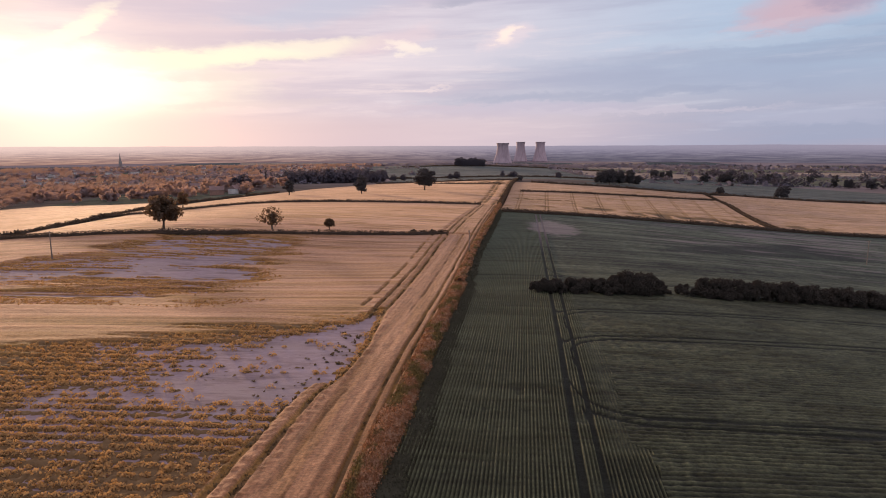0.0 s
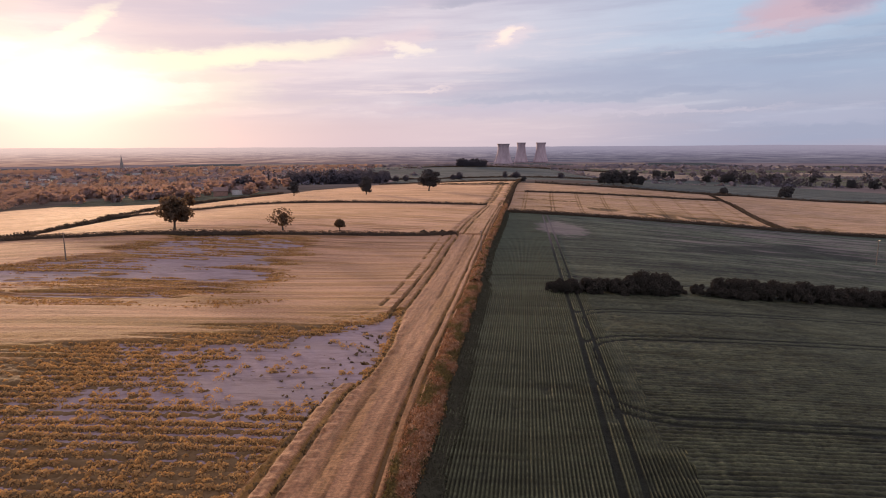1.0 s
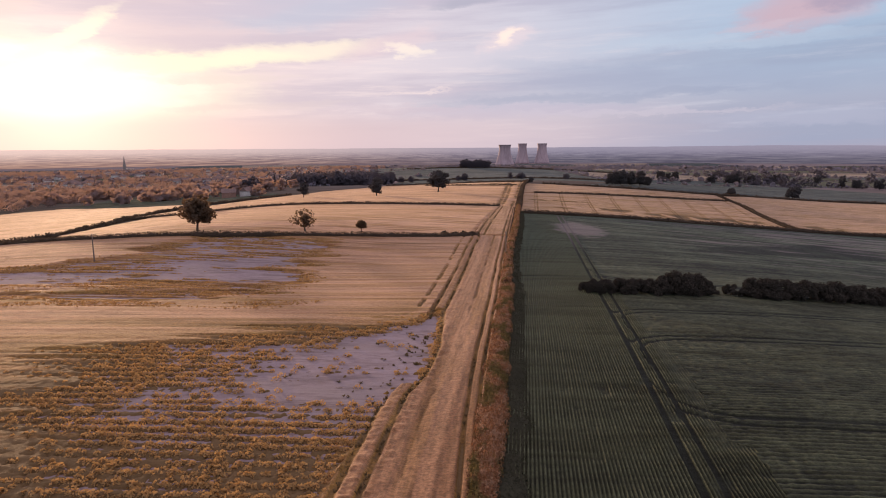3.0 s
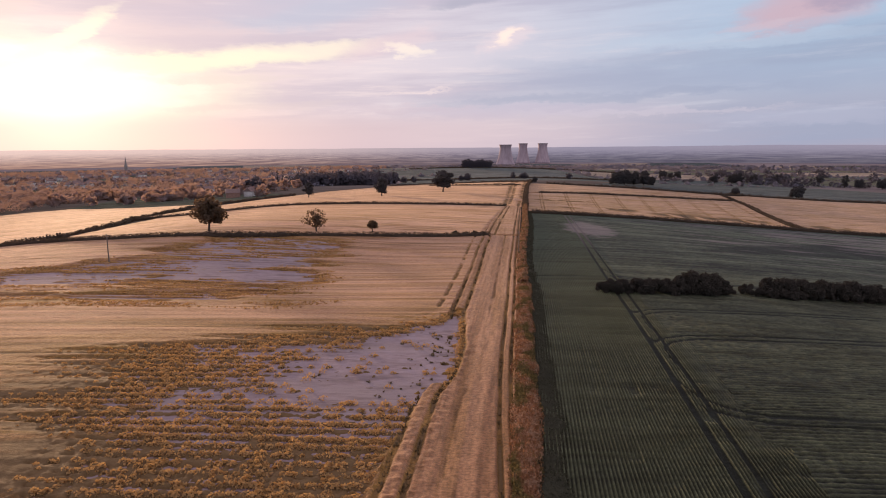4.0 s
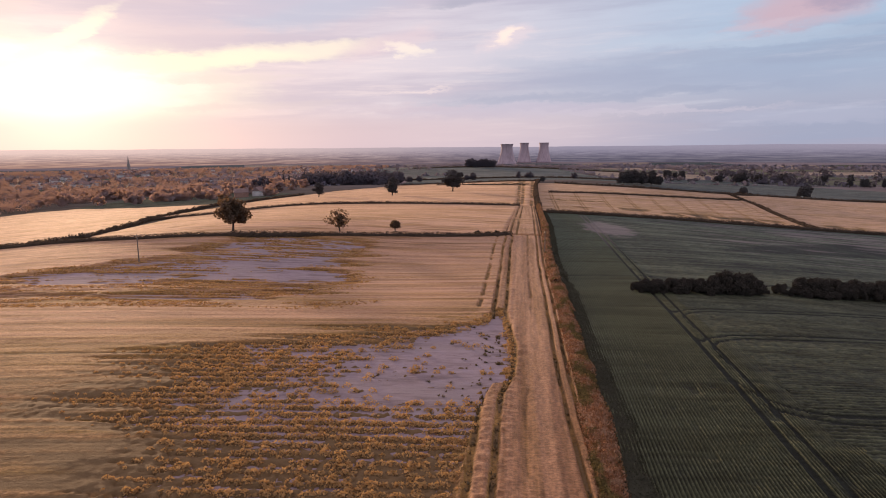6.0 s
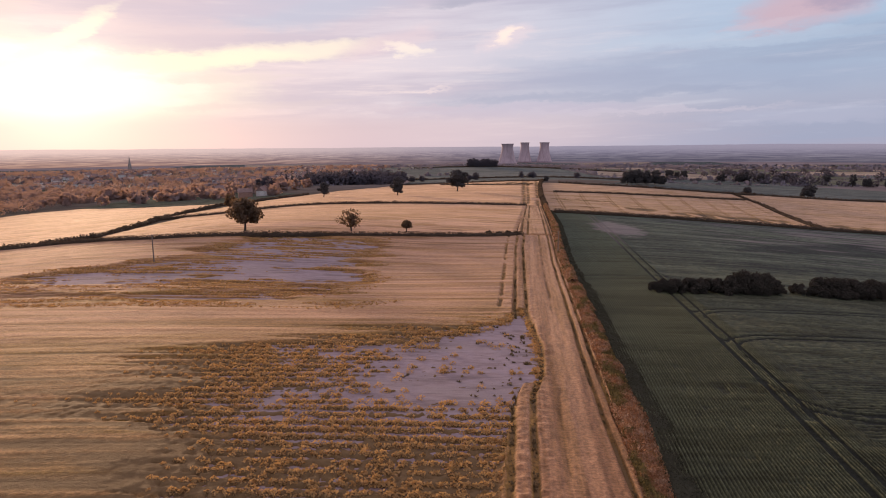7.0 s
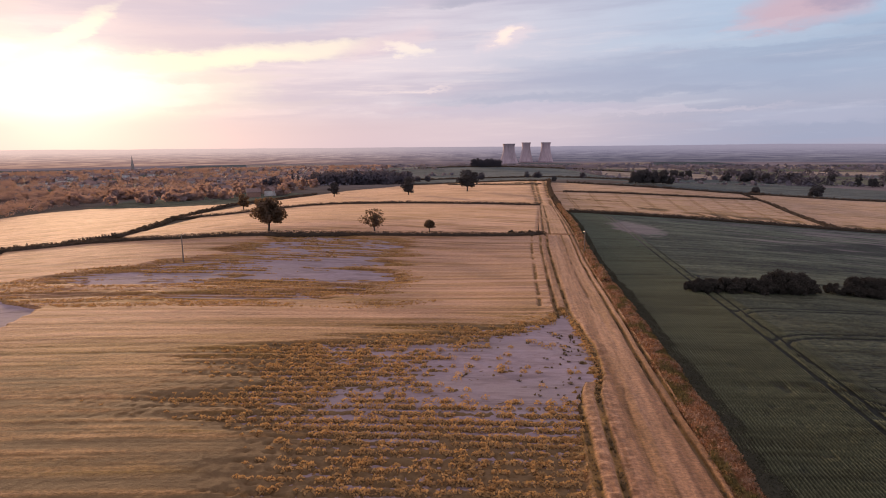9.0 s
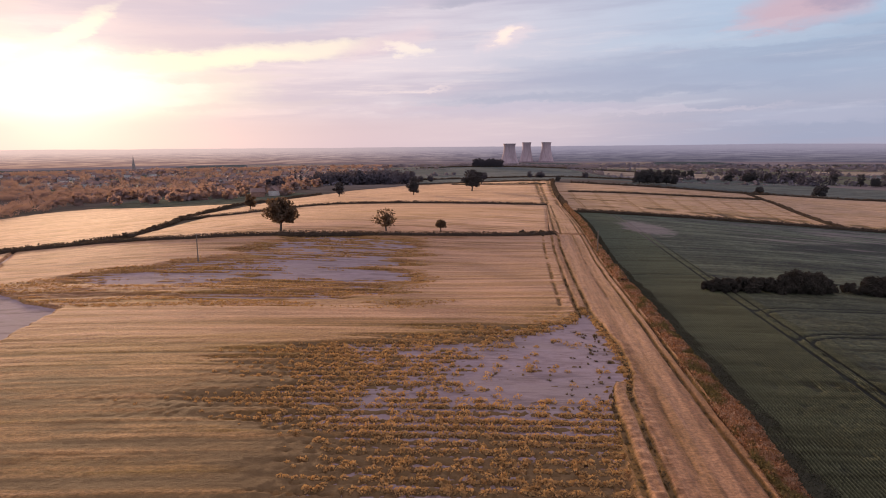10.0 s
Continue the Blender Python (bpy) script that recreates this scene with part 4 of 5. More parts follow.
# ---- hedges, verges ----
def hedge(name, points, width, height, label, mat=HEDGE, density=26, size=0.28, gaps=0.0, kind="", seed=1, step=1.0, flat=0.7, lumpy=1.0):
    """A hedge: a lumpy core of twigs and leaves with a rough coat of leaf clumps."""
    p = resample(points, max(3, int(np.hypot(*np.diff(np.array(points, float), axis=0).T).sum() / step)))
    n = len(p)
    tan = np.gradient(p, axis=0)
    tan /= np.linalg.norm(tan, axis=1, keepdims=True)
    nor = np.stack([-tan[:, 1], tan[:, 0]], -1)
    s = np.arange(n) * step
    hh = height * (1 + lumpy * (0.35 * fbm(s / 5.0, s * 0, seed) + 0.25 * vnoise(s / 1.3, s * 0, seed + 7)))
    ww = width * (1 + 0.3 * lumpy * fbm(s / 4.0, s * 0 + 9, seed + 3))
    if gaps:
        thin = ss(gaps, gaps - 0.25, np.abs(fbm(s / 9.0, s * 0 + 5, seed + 9)) * 2)
        hh = hh * (0.25 + 0.75 * thin)
    prof = np.array([(-0.5, 0.0), (-0.52, 0.45), (-0.34, 0.86), (0.0, 1.0), (0.34, 0.86), (0.52, 0.45), (0.5, 0.0)])
    jit = rng.uniform(0.8, 1.08, (n, len(prof)))
    off, up = prof[None, :, 0] * ww[:, None] * jit * 0.9, prof[None, :, 1] * hh[:, None] * jit * 0.88
    x = p[:, None, 0] + nor[:, None, 0] * off
    y = p[:, None, 1] + nor[:, None, 1] * off
    g = hills(p[:, 0], p[:, 1])[:, None]
    v = np.stack([x, y, g - 0.1 + up + 0 * x], -1).reshape(-1, 3)
    k = len(prof)
    i = np.arange(n * k).reshape(n, k)
    q = np.stack([i[:-1, :-1], i[:-1, 1:], i[1:, 1:], i[1:, :-1]], -1).reshape(-1, 4)
    f = np.concatenate([q[:, [0, 1, 2]], q[:, [0, 2, 3]]])
    c = int(n * step * density)
    j = rng.integers(0, n, c)
    an = rng.uniform(-0.1, 1.1, c) * np.pi
    rr = rng.uniform(0.85, 1.12, c)
    o = -np.cos(an) * 0.52 * ww[j] * rr
    cx = p[j, 0] + nor[j, 0] * o + tan[j, 0] * rng.uniform(-.5, .5, c) * step
    cy = p[j, 1] + nor[j, 1] * o + tan[j, 1] * rng.uniform(-.5, .5, c) * step
    cz = hills(p[j, 0], p[j, 1]) - 0.05 + np.maximum(np.sin(an), 0.03) ** 0.7 * hh[j] * rr
    lv, lf = leaves(np.stack([cx, cy, cz], -1), size, flat, seed)
    ob = mesh_object(name, np.concatenate([v, lv]), np.concatenate([f, lf + len(v)]), mat, smooth=False)
    return tagged(ob, label, "hedge", kind=kind)


def verge_points(a, b, shift, n=60):
    y = np.linspace(a, b, n)
    return list(zip(x_verge(y) + shift, y))


hedge("hedge", HEDGE_1, 1.9, 1.75, "low dark trimmed hedge between wheat fields", seed=2, size=0.17, density=90, lumpy=0.35)
hedge("hedge", HEDGE_2, 1.9, 1.7, "low dark trimmed hedge across the hill", seed=3, size=0.22, density=45, lumpy=0.4)
hedge("hedge", HEDGE_CREST, 1.9, 1.5, "low dark hedge near the hill crest", seed=41, size=0.3, density=26, lumpy=0.5)
hedge("hedge", HEDGE_CREST_FAR, 2.2, 1.9, "dark hedge along the hill crest", seed=42, size=0.34, density=24, lumpy=0.6)
hedge("hedge", DIAGONAL, 2.0, 1.7, "unkempt brown-green hedge climbing the slope", seed=4, size=0.28, density=40)
hedge("hedge", HEDGE_H, 2.2, 1.9, "dark trimmed hedge between green crop and wheat", seed=5, size=0.22, density=60, lumpy=0.4)
hedge("hedge", HEDGE_I, 2.2, 1.6, "dark trimmed hedge between wheat fields", seed=6, size=0.28, density=34, lumpy=0.4)
hedge("hedge", HEDGE_J, 2.2, 1.7, "brown-green hedge running down the slope", seed=7, size=0.3, density=30)
hedge("hedge", HEDGE_K, 2.6, 2.0, "dark trimmed hedge on the hill brow", seed=8, size=0.36, density=22)
hedge("verge_bank", verge_points(-160, 34, 2.5, 60), 3.9, 0.5, "dark green nettles and grass on the field bank", NETTLE, 20, 0.3, seed=19, step=1.5, kind="stuff")
hedge("verge_hedge", verge_points(-160, 34, 0.3, 60), 2.4, 0.95, "dry orange-brown docks and tall grass along the bank", DOCK, 20, 0.3, seed=20, step=1.5, kind="stuff")
hedge("verge_bank", verge_points(34, 130, 2.2, 100), 3.4, 0.5, "dark green nettles and grass on the field bank", NETTLE, 330, 0.10, seed=9, step=0.6, kind="stuff")
hedge("verge_hedge", verge_points(34, 130, 0.1, 100), 3.0, 1.15, "dry orange-brown docks and tall grass along the bank", DOCK, 300, 0.12, seed=10, step=0.5, flat=2.0, lumpy=1.0, kind="stuff")
hedge("verge_bank", verge_points(130, 296, 1.5, 80), 2.8, 0.8, "dark green grass bank beside the wheat strip", NETTLE, 40, 0.25, seed=12, step=1.0, kind="stuff")
hedge("verge_hedge", verge_points(130, 330, 0.0, 80), 2.4, 1.4, "brown and green hedge beside the wheat strip", DOCK, 50, 0.26, seed=13, step=0.8, kind="stuff")
hedge("verge_hedge", verge_points(330, 612, 0.0, 80), 3.0, 2.2, "green hedge running to the hill crest", HEDGE, 22, 0.4, seed=14, step=1.2, kind="stuff")


# ---- trees and shrubs ----
def tube(bm, a, b, ra, rb, sides=7):
    a, b = Vector(a), Vector(b)
    ax = (b - a).normalized()
    u = ax.orthogonal().normalized()
    w = ax.cross(u)
    rings = []
    for c, r in ((a, ra), (b, rb)):
        rings.append([bm.verts.new(c + (u * math.cos(t) + w * math.sin(t)) * r) for t in [2 * math.pi * i / sides for i in range(sides)]])
    for i in range(sides):
        j = (i + 1) % sides
        bm.faces.new((rings[0][i], rings[0][j], rings[1][j], rings[1][i]))
    bm.faces.new(rings[1])
    bm.faces.new(list(reversed(rings[0])))


def tree(x, y, height, spread, trunk, label, leafy=1.0, mat=LEAF, seed=0, category="tree", name="tree", group="", shape=1.0):
    """A tree: tapered trunk, limbs and a ragged crown of leaf clumps round the limbs' ends."""
    r = np.random.default_rng(seed + 100)
    th = thing(name, x, y, hz(x, y) - 0.05, label, category, group)
    bm = bmesh.new()
    girth = height * 0.028 + 0.05
    lean = Vector((r.uniform(-.03, .03) * height, r.uniform(-.03, .03) * height, 0))
    fork = Vector((0, 0, height * trunk)) + lean
    tube(bm, (0, 0, -0.3), (lean.x * .3, lean.y * .3, height * trunk * 0.35), girth * 1.5, girth, 9)
    tube(bm, (lean.x * .3, lean.y * .3, height * trunk * 0.35), fork, girth, girth * 0.8, 9)
    ends = []
    crown_h = height * (1 - trunk)
    for i in range(11):
        an = 2 * math.pi * (i * 0.382 + r.uniform(-.05, .05))
        lift = (i + 0.5) / 11
        reach = spread * 0.5 * math.sqrt(max(0.05, 1 - (2 * lift - 0.9) ** 2 * 0.8)) * r.uniform(0.5, 1.15)
        tip = fork + Vector((math.cos(an) * reach * 0.75, math.sin(an) * reach * 0.75, crown_h * (0.05 + 0.80 * lift ** shape)))
        mid = fork + (tip - fork) * 0.5 + Vector((0, 0, crown_h * 0.06))
        tube(bm, fork - Vector((0, 0, 0.1)), mid, girth * 0.5, girth * 0.28, 5)
        tube(bm, mid, tip, girth * 0.28, girth * 0.08, 5)
        ends.append((tip, spread * r.uniform(0.11, 0.24)))
        ends.append((mid + Vector((r.uniform(-1, 1), r.uniform(-1, 1), r.uniform(0, 1))) * spread * 0.12, spread * r.uniform(0.11, 0.18)))
    part("trunk", bm, BARK, th)
    cs = []
    for c, rad in ends:
        n = int(170 * leafy)
        q = r.normal(size=(n, 3))
        q /= np.linalg.norm(q, axis=1, keepdims=True)
        q *= rad * r.uniform(0.35, 1.1, (n, 1))
        q[:, 2] *= 0.8
        cs.append(q + np.array(c))
    cs = np.concatenate(cs)
    cs = cs[cs[:, 2] > height * trunk * (0.95 + 0.25 * r.uniform(0, 1, len(cs)))]
    v, f = leaves(cs, spread * 0.036 + 0.06, 0.8, seed)
    crown = mesh_object("crown", v, f, mat, th, smooth=False)
    return th


tree(-86.5, 187, 11.4, 10.5, 0.27, "large dark oak standing in the hedge", 1.3, seed=1)
tree(-54, 191.3, 8.2, 7.6, 0.22, "young ash with a thin see-through crown in the hedge", 0.28, seed=2)
tree(-36.7, 195.2, 4.6, 4.2, 0.40, "small round-headed tree in the hedge", 0.9, seed=3)
tree(-14, 458, 17.5, 17.0, 0.22, "large dark oak standing in wheat", 1.2, DARKLEAF, seed=4)
tree(-56, 418, 14.0, 10.5, 0.15, "dark oak with a drooping crown in wheat", 1.1, DARKLEAF, seed=5)
tree(-111, 440, 12.0, 9.0, 0.2, "small dark tree on the field edge", 1.0, DARKLEAF, seed=6)
tree(-139.5, 326, 9.5, 6.5, 0.2, "slim dark tree in the hedge", 0.9, seed=7)
tree(312, 562, 12.0, 16.0, 0.12, "broad dark tree in the valley hedge", 1.1, DARKLEAF, seed=8)
tree(246, 542, 6.5, 9.5, 0.08, "round dark bush in the valley hedge", 1.0, DARKLEAF, seed=9)
tree(72, 575, 6.5, 6.0, 0.15, "small dark tree at the end of the track hedge", 1.0, DARKLEAF, seed=10)


tree(-208, 640, 14.5, 17, 0.1, "broad dark tree at the town's edge", 1.0, MIDLEAF, seed=11)
tree(-222, 655, 12, 12, 0.1, "broad dark tree at the town's edge", 1.0, MIDLEAF, seed=21)
for i, (px, ph) in enumerate(((-218, 20), (-212, 22.5), (-206.5, 21))):
    tree(px, 735 + i, ph, 5.0, 0.08, "tall narrow poplar at the town's edge", 0.8, MIDLEAF, seed=12 + i, group="poplars", name="poplar")
# a clump at the field corner, its crowns grown into one another
for i, (px, py, ph, pw) in enumerate(((145, 562, 12, 13), (154, 565, 14.5, 15), (164, 570, 13.5, 15), (175, 575, 15, 13), (183, 579, 10, 9))):
    tree(px, py, ph, pw, 0.10, "dark broad tree in a clump at the field corner", 1.4, DARKLEAF, seed=70 + i, group="field corner clump")
# the grove on the far hill top
for i in range(8):
    tree(27 + 7.2 * i, 1200 + 3 * math.sin(2.1 * i), 17.5 + 2.2 * math.sin(1.7 * i), 16.0, 0.06, "dark tree in a grove on the far hill top", 1.0, MIDLEAF, seed=80 + i, group="hill top grove")
# trees on the slope below it
for i, (px, py, ph, pw) in enumerate(((17, 792, 11, 12), (9, 795, 8, 9), (77, 796, 10, 8), (91, 797, 8.5, 13), (150, 800, 8.5, 10), (-52, 800, 9, 10), (-66, 806, 8, 11))):
    tree(px, py, ph, pw, 0.06, "dark tree on the pasture slope", 0.6, MIDLEAF, seed=90 + i, group="slope trees")
# trees standing along the valley hedges
for i, (px, py, ph, pw) in enumerate(((338, 981, 14, 17), (352, 985, 11, 12), (366, 992, 13, 15), (380, 889, 16, 14), (404, 886, 14, 12), (412, 884, 17, 16), (440, 895, 14, 15), (495, 926, 14, 18), (484, 924, 11, 12),
                                      (542, 905, 12, 13), (511, 800, 19, 11), (524, 790, 13, 15), (540, 770, 14, 17), (560, 752, 16, 17), (585, 742, 15, 18), (612, 735, 17, 19), (640, 726, 16, 18))):
    tree(px, py, ph, pw, 0.08, "dark broad tree in a valley hedge", 1.0, DARKLEAF, seed=110 + i, group="valley hedge trees")


def shrub(x, y, wide, high, seed, label="dense dark hawthorn shrub in the green crop", group="hedgerow shrubs"):
    r = np.random.default_rng(seed + 500)
    th = thing("hawthorn_shrub", x, y, hz(x, y) - 0.05, label, "shrub", group)
    bm = bmesh.new()
    for i in range(5):
        an = i * 1.257 + r.uniform(-.3, .3)
        tube(bm, (math.cos(an) * 0.15, math.sin(an) * 0.15, -0.2), (math.cos(an) * wide * 0.25, math.sin(an) * wide * 0.2, high * 0.6), 0.09, 0.03, 5)
    part("stems", bm, BARK, th)
    cs = []
    for i in range(22):
        an, lift = r.uniform(0, 2 * np.pi), r.uniform(0.0, 1.0)
        reach = wide * 0.5 * math.sqrt(max(0.1, 1 - lift ** 2.4)) * math.sqrt(r.uniform(0.1, 1))
        c = np.array([math.cos(an) * reach * 0.95, math.sin(an) * reach * 0.7, high * (0.10 + 0.76 * lift)])
        n = 260
        q = r.normal(size=(n, 3))
        q /= np.linalg.norm(q, axis=1, keepdims=True)
        cs.append(c + q * min(wide, high) * r.uniform(0.17, 0.28) * r.uniform(0.4, 1.05, (n, 1)))
    cs = np.concatenate(cs)
    cs = cs[cs[:, 2] > 0.03]
    v, f = leaves(cs, 0.18, 0.8, seed)
    mesh_object("foliage", v, f, THORN, th, smooth=False)


for i, (sx, wide, high) in enumerate(((20.6, 4.2, 2.7), (23.6, 4.6, 2.9), (26.8, 4.6, 3.0), (30.0, 4.8, 3.1), (33.2, 4.4, 3.0), (35.8, 4.6, 3.6), (38.8, 5.6, 4.7),
                                      (42.0, 5.6, 4.4), (44.6, 3.4, 3.2), (51.0, 4.6, 2.3), (56.0, 5.0, 4.0), (59.4, 5.4, 4.2), (63.0, 5.2, 3.9), (66.6, 5.2, 4.1),
                                      (70.2, 5.2, 3.8), (73.8, 5.0, 4.1), (77.2, 5.0, 3.7), (80.8, 5.2, 3.9), (84.6, 5.4, 3.6), (88.6, 5.4, 4.0), (92.6, 5.2, 3.8), (96.2, 4.0, 3.2))):
    shrub(sx, 121.2 + (sx - 19) * 0.085 + 1.6, wide * 1.5, high, i)
for i, (sx, wide, high) in enumerate(((22.2, 4.4, 2.4), (28.4, 4.6, 2.6), (34.6, 4.6, 3.0), (40.4, 5.0, 3.9), (57.8, 5.0, 3.6), (64.8, 5.0, 3.6), (72.0, 5.0, 3.5), (79.0, 5.0, 3.4), (86.6, 5.0, 3.4), (94.4, 4.8, 3.2))):
    shrub(sx, 121.2 + (sx - 19) * 0.085 + 0.6, wide * 1.35, high, 40 + i)
for i, (sx, wide, high) in enumerate(((-9.5, 2.6, 1.7), (-6.6, 2.2, 1.5), (-3.4, 2.8, 1.9), (-0.8, 2.4, 1.6))):
    shrub(sx, 198.2, wide, high, 60 + i, "small round shrub at the end of the low hedge", "hedge-end shrubs")


# ---- poles ----
def utility_pole(x, y, height, label, turn):
    th = thing("utility_pole", x, y, hz(x, y) - 0.05, label, "utility pole", "overhead line poles", turn)
    bm = bmesh.new()
    tube(bm, (0, 0, -0.4), (0, 0, height), 0.17, 0.11, 10)
    part("pole", bm, POLEWOOD, th)
    bm = bmesh.new()
    bmesh.ops.create_cube(bm, size=1.0, matrix=Matrix.Translation((0, 0.14, height - 0.35)) @ Matrix.Diagonal((1.9, 0.10, 0.13, 1)))
    bmesh.ops.bevel(bm, geom=bm.edges[:], offset=0.01, segments=1, affect="EDGES")
    arm = part("crossarm", bm, POLEWOOD, th)
    for ix in (-0.8, 0.0, 0.8):
        bm = bmesh.new()
        for zz, rr in ((0.0, 0.03), (0.08, 0.065), (0.15, 0.05), (0.20, 0.065)):
            tube(bm, (ix, 0.14, height - 0.30 + zz), (ix, 0.14, height - 0.22 + zz), rr, rr * 0.7, 8)
        part("insulator", bm, CERAMIC, arm, "brown glazed insulator")


utility_pole(-97.5, 149.5, 7.4, "weathered wooden pole standing in patchy wheat", 20)
utility_pole(7.2, 167, 6.8, "weathered wooden pole beside the verge hedge", 75)
utility_pole(143.6, 203, 8.6, "weathered wooden pole standing in green crop", 20)


# ---- cooling towers ----
def cooling_tower(x, y, base, height, top_r, label):
    th = thing("cooling_tower", x, y, base, label, "cooling tower", "cooling towers")
    prof = []
    for i in range(25):
        t = i / 24
        zz = 7 + (height - 7) * t
        waist = 0.80
        prof.append((top_r * (0.88 + 0.62 * max(0, waist - t) ** 1.55 / waist ** 1.55 + 3.0 * max(0, t - waist) ** 2), zz))
    seg = 72
    an = np.linspace(0, 2 * np.pi, seg + 1)
    ring = prof + [(r - 0.9, z) for r, z in reversed(prof)]
    ring.append(ring[0])
    rr = np.array([p[0] for p in ring])[:, None]
    zz = np.array([p[1] for p in ring])[:, None]
    x2, y2 = rr * np.cos(an)[None], rr * np.sin(an)[None]
    grid_object("shell", x2, y2, zz + 0 * x2, CONCRETE, parent=th)
    bm = bmesh.new()
    r0 = prof[0][0] - 0.4
    for i in range(36):
        a0, a1 = 2 * math.pi * i / 36, 2 * math.pi * (i + 0.5) / 36
        for b0, b1 in ((a0, a1), (a1 + math.pi / 36, a1)):
            tube(bm, (math.cos(b0) * (r0 + 1.5), math.sin(b0) * (r0 + 1.5), -1), (math.cos(b1) * r0, math.sin(b1) * r0, 7.2), 0.5, 0.5, 5)
    part("support_legs", bm, CONCRETE, th)
    bm = bmesh.new()
    for i in range(seg):
        a0, a1 = an[i], an[i + 1]
        tr = prof[-1][0] + 0.5
        tube(bm, (math.cos(a0) * tr, math.sin(a0) * tr, height - 0.6), (math.cos(a1) * tr, math.sin(a1) * tr, height - 0.6), 0.7, 0.7, 4)
    part("rim", bm, CONCRETE, th)


for cx, cy, ht, tr in ((290, 3000, 101, 31), (418, 3330, 108, 25), (524, 3330, 108, 27)):
    cooling_tower(cx, cy, hz(cx, cy) - 1, ht, tr, "pale concrete hyperbolic cooling tower in the hazy valley")


# ---- far country: fields, woods, town ----
def far_fields():
    r = np.random.default_rng(21)
    mats = [(STUBBLE, 0.9, "distant straw-coloured stubble field"), (PASTURE, 0.5, "distant green pasture"), (PALE, 0.5, "distant grey-green crop field"), (PASTURE, 0.1, "distant dark green pasture"), (STUBBLE, 0.1, "distant brown tilled field")]
    made, edges = 0, []
    yb = [690, 830, 980, 1150, 1350, 1580, 1850, 2200, 2650, 3200, 3800, 4450]
    pts = {}
    for j, yy in enumerate(yb):
        step = 150 + yy * 0.06
        for i in range(-16, 17):
            pts[i, j] = (i * step + r.uniform(-.25, .25) * step + 30, yy + r.uniform(-.2, .2) * (yb[min(j + 1, len(yb) - 1)] - yb[max(j - 1, 0)]) * 0.5)
    for j in range(len(yb) - 1):
        for i in range(-16, 16):
            a, b, c, d = pts[i, j], pts[i + 1, j], pts[i + 1, j + 1], pts[i, j + 1]
            cx, cy = (a[0] + c[0]) / 2, (a[1] + c[1]) / 2
            if abs(cx) > cy * 0.85 + 120 or math.hypot(cx, cy) > 3200:
                continue
            if min(math.hypot(q[0], q[1]) for q in (a, b, c, d)) < 640 or (140 < cx < 560 and cy < 880) or (-110 < cx < 270 and cy < 1260):
                continue
            # past 1400 m only pale fields are drawn, in place of haze
            m = mats[r.choice(5, p=[0.45, 0.35, 0.20, 0.0, 0.0] if 150 < cx < 1100 and 880 < cy < 2000 else [0.40, 0.25, 0.35, 0.0, 0.0] if cy > 1400 else [0.10, 0.26, 0.22, 0.30, 0.12])]
            lo = [(a[0] + 3, a[1] + 3), (b[0] - 3, b[1] + 3)]
            hi = [(d[0] + 3, d[1] - 3), (c[0] - 3, c[1] - 3)]
            loft_field("far_field", lo, hi, m[0], m[2], 12, 12, 0.4, m[1], int(r.integers(1000)))
            edges.append((a, b))
            if cy < 1900:
                edges.append((a, d))
    return edges


EDGES = far_fields()
loft_field("pasture", [(-70, 700), (10, 690), (100, 660), (170, 640)], [(-70, 870), (60, 850), (200, 860), (268, 900)], PALE, "grey-green pasture behind the hill crest", 60, 40, 0.3, 0.4, 71)
loft_field("pasture", [(-90, 880), (60, 858), (200, 868), (300, 920)], [(-80, 1190), (60, 1225), (200, 1200), (320, 1120)], PALE, "grey-green pasture on the far hill", 60, 60, 0.3, 0.75, 72)
hedge("hedge", [(-90, 875), (60, 854), (200, 864), (300, 915)], 2.6, 2.2, "dark hedge below the far hill", seed=31, size=0.5, density=14)
hedge("hedge", [(-80, 1194), (60, 1229), (200, 1204), (320, 1124)], 2.8, 2.4, "dark hedge along the far hill top", seed=32, size=0.6, density=10)


def far_hedges():
    """Low hedges between the far fields, joined in one sheet of clumps."""
    r = np.random.default_rng(61)
    cs, sz = [], []
    for a, b in EDGES:
        if a[1] > 2000:
            continue
        n = int(math.hypot(b[0] - a[0], b[1] - a[1]) * 0.9)
        t = r.uniform(0, 1, n)
        x, y = a[0] + (b[0] - a[0]) * t + r.normal(0, 0.7, n), a[1] + (b[1] - a[1]) * t + r.normal(0, 0.7, n)
        cs.append(np.stack([x, y, hills(x, y) + r.uniform(0.3, 2.0, n)], -1))
    c = np.concatenate(cs)
    v, f = leaves(c, np.full(len(c), 1.3), 0.7, 5)
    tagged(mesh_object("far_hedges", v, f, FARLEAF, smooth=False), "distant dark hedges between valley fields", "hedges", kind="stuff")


far_hedges()


def clump_points(x, y, z, wide, high, n, r):
    """Leaf-clump centres for many far trees at once."""
    q = r.normal(size=(len(x), n, 3))
    q /= np.linalg.norm(q, axis=2, keepdims=True)
    q *= r.uniform(0.55, 1.0, (len(x), n, 1))
    c = np.stack([x, y, z + high * 0.5], -1)[:, None, :]
    s = np.stack([wide * 0.5, wide * 0.5, high * 0.52], -1)[:, None, :]
    return (c + q * s).reshape(-1, 3)


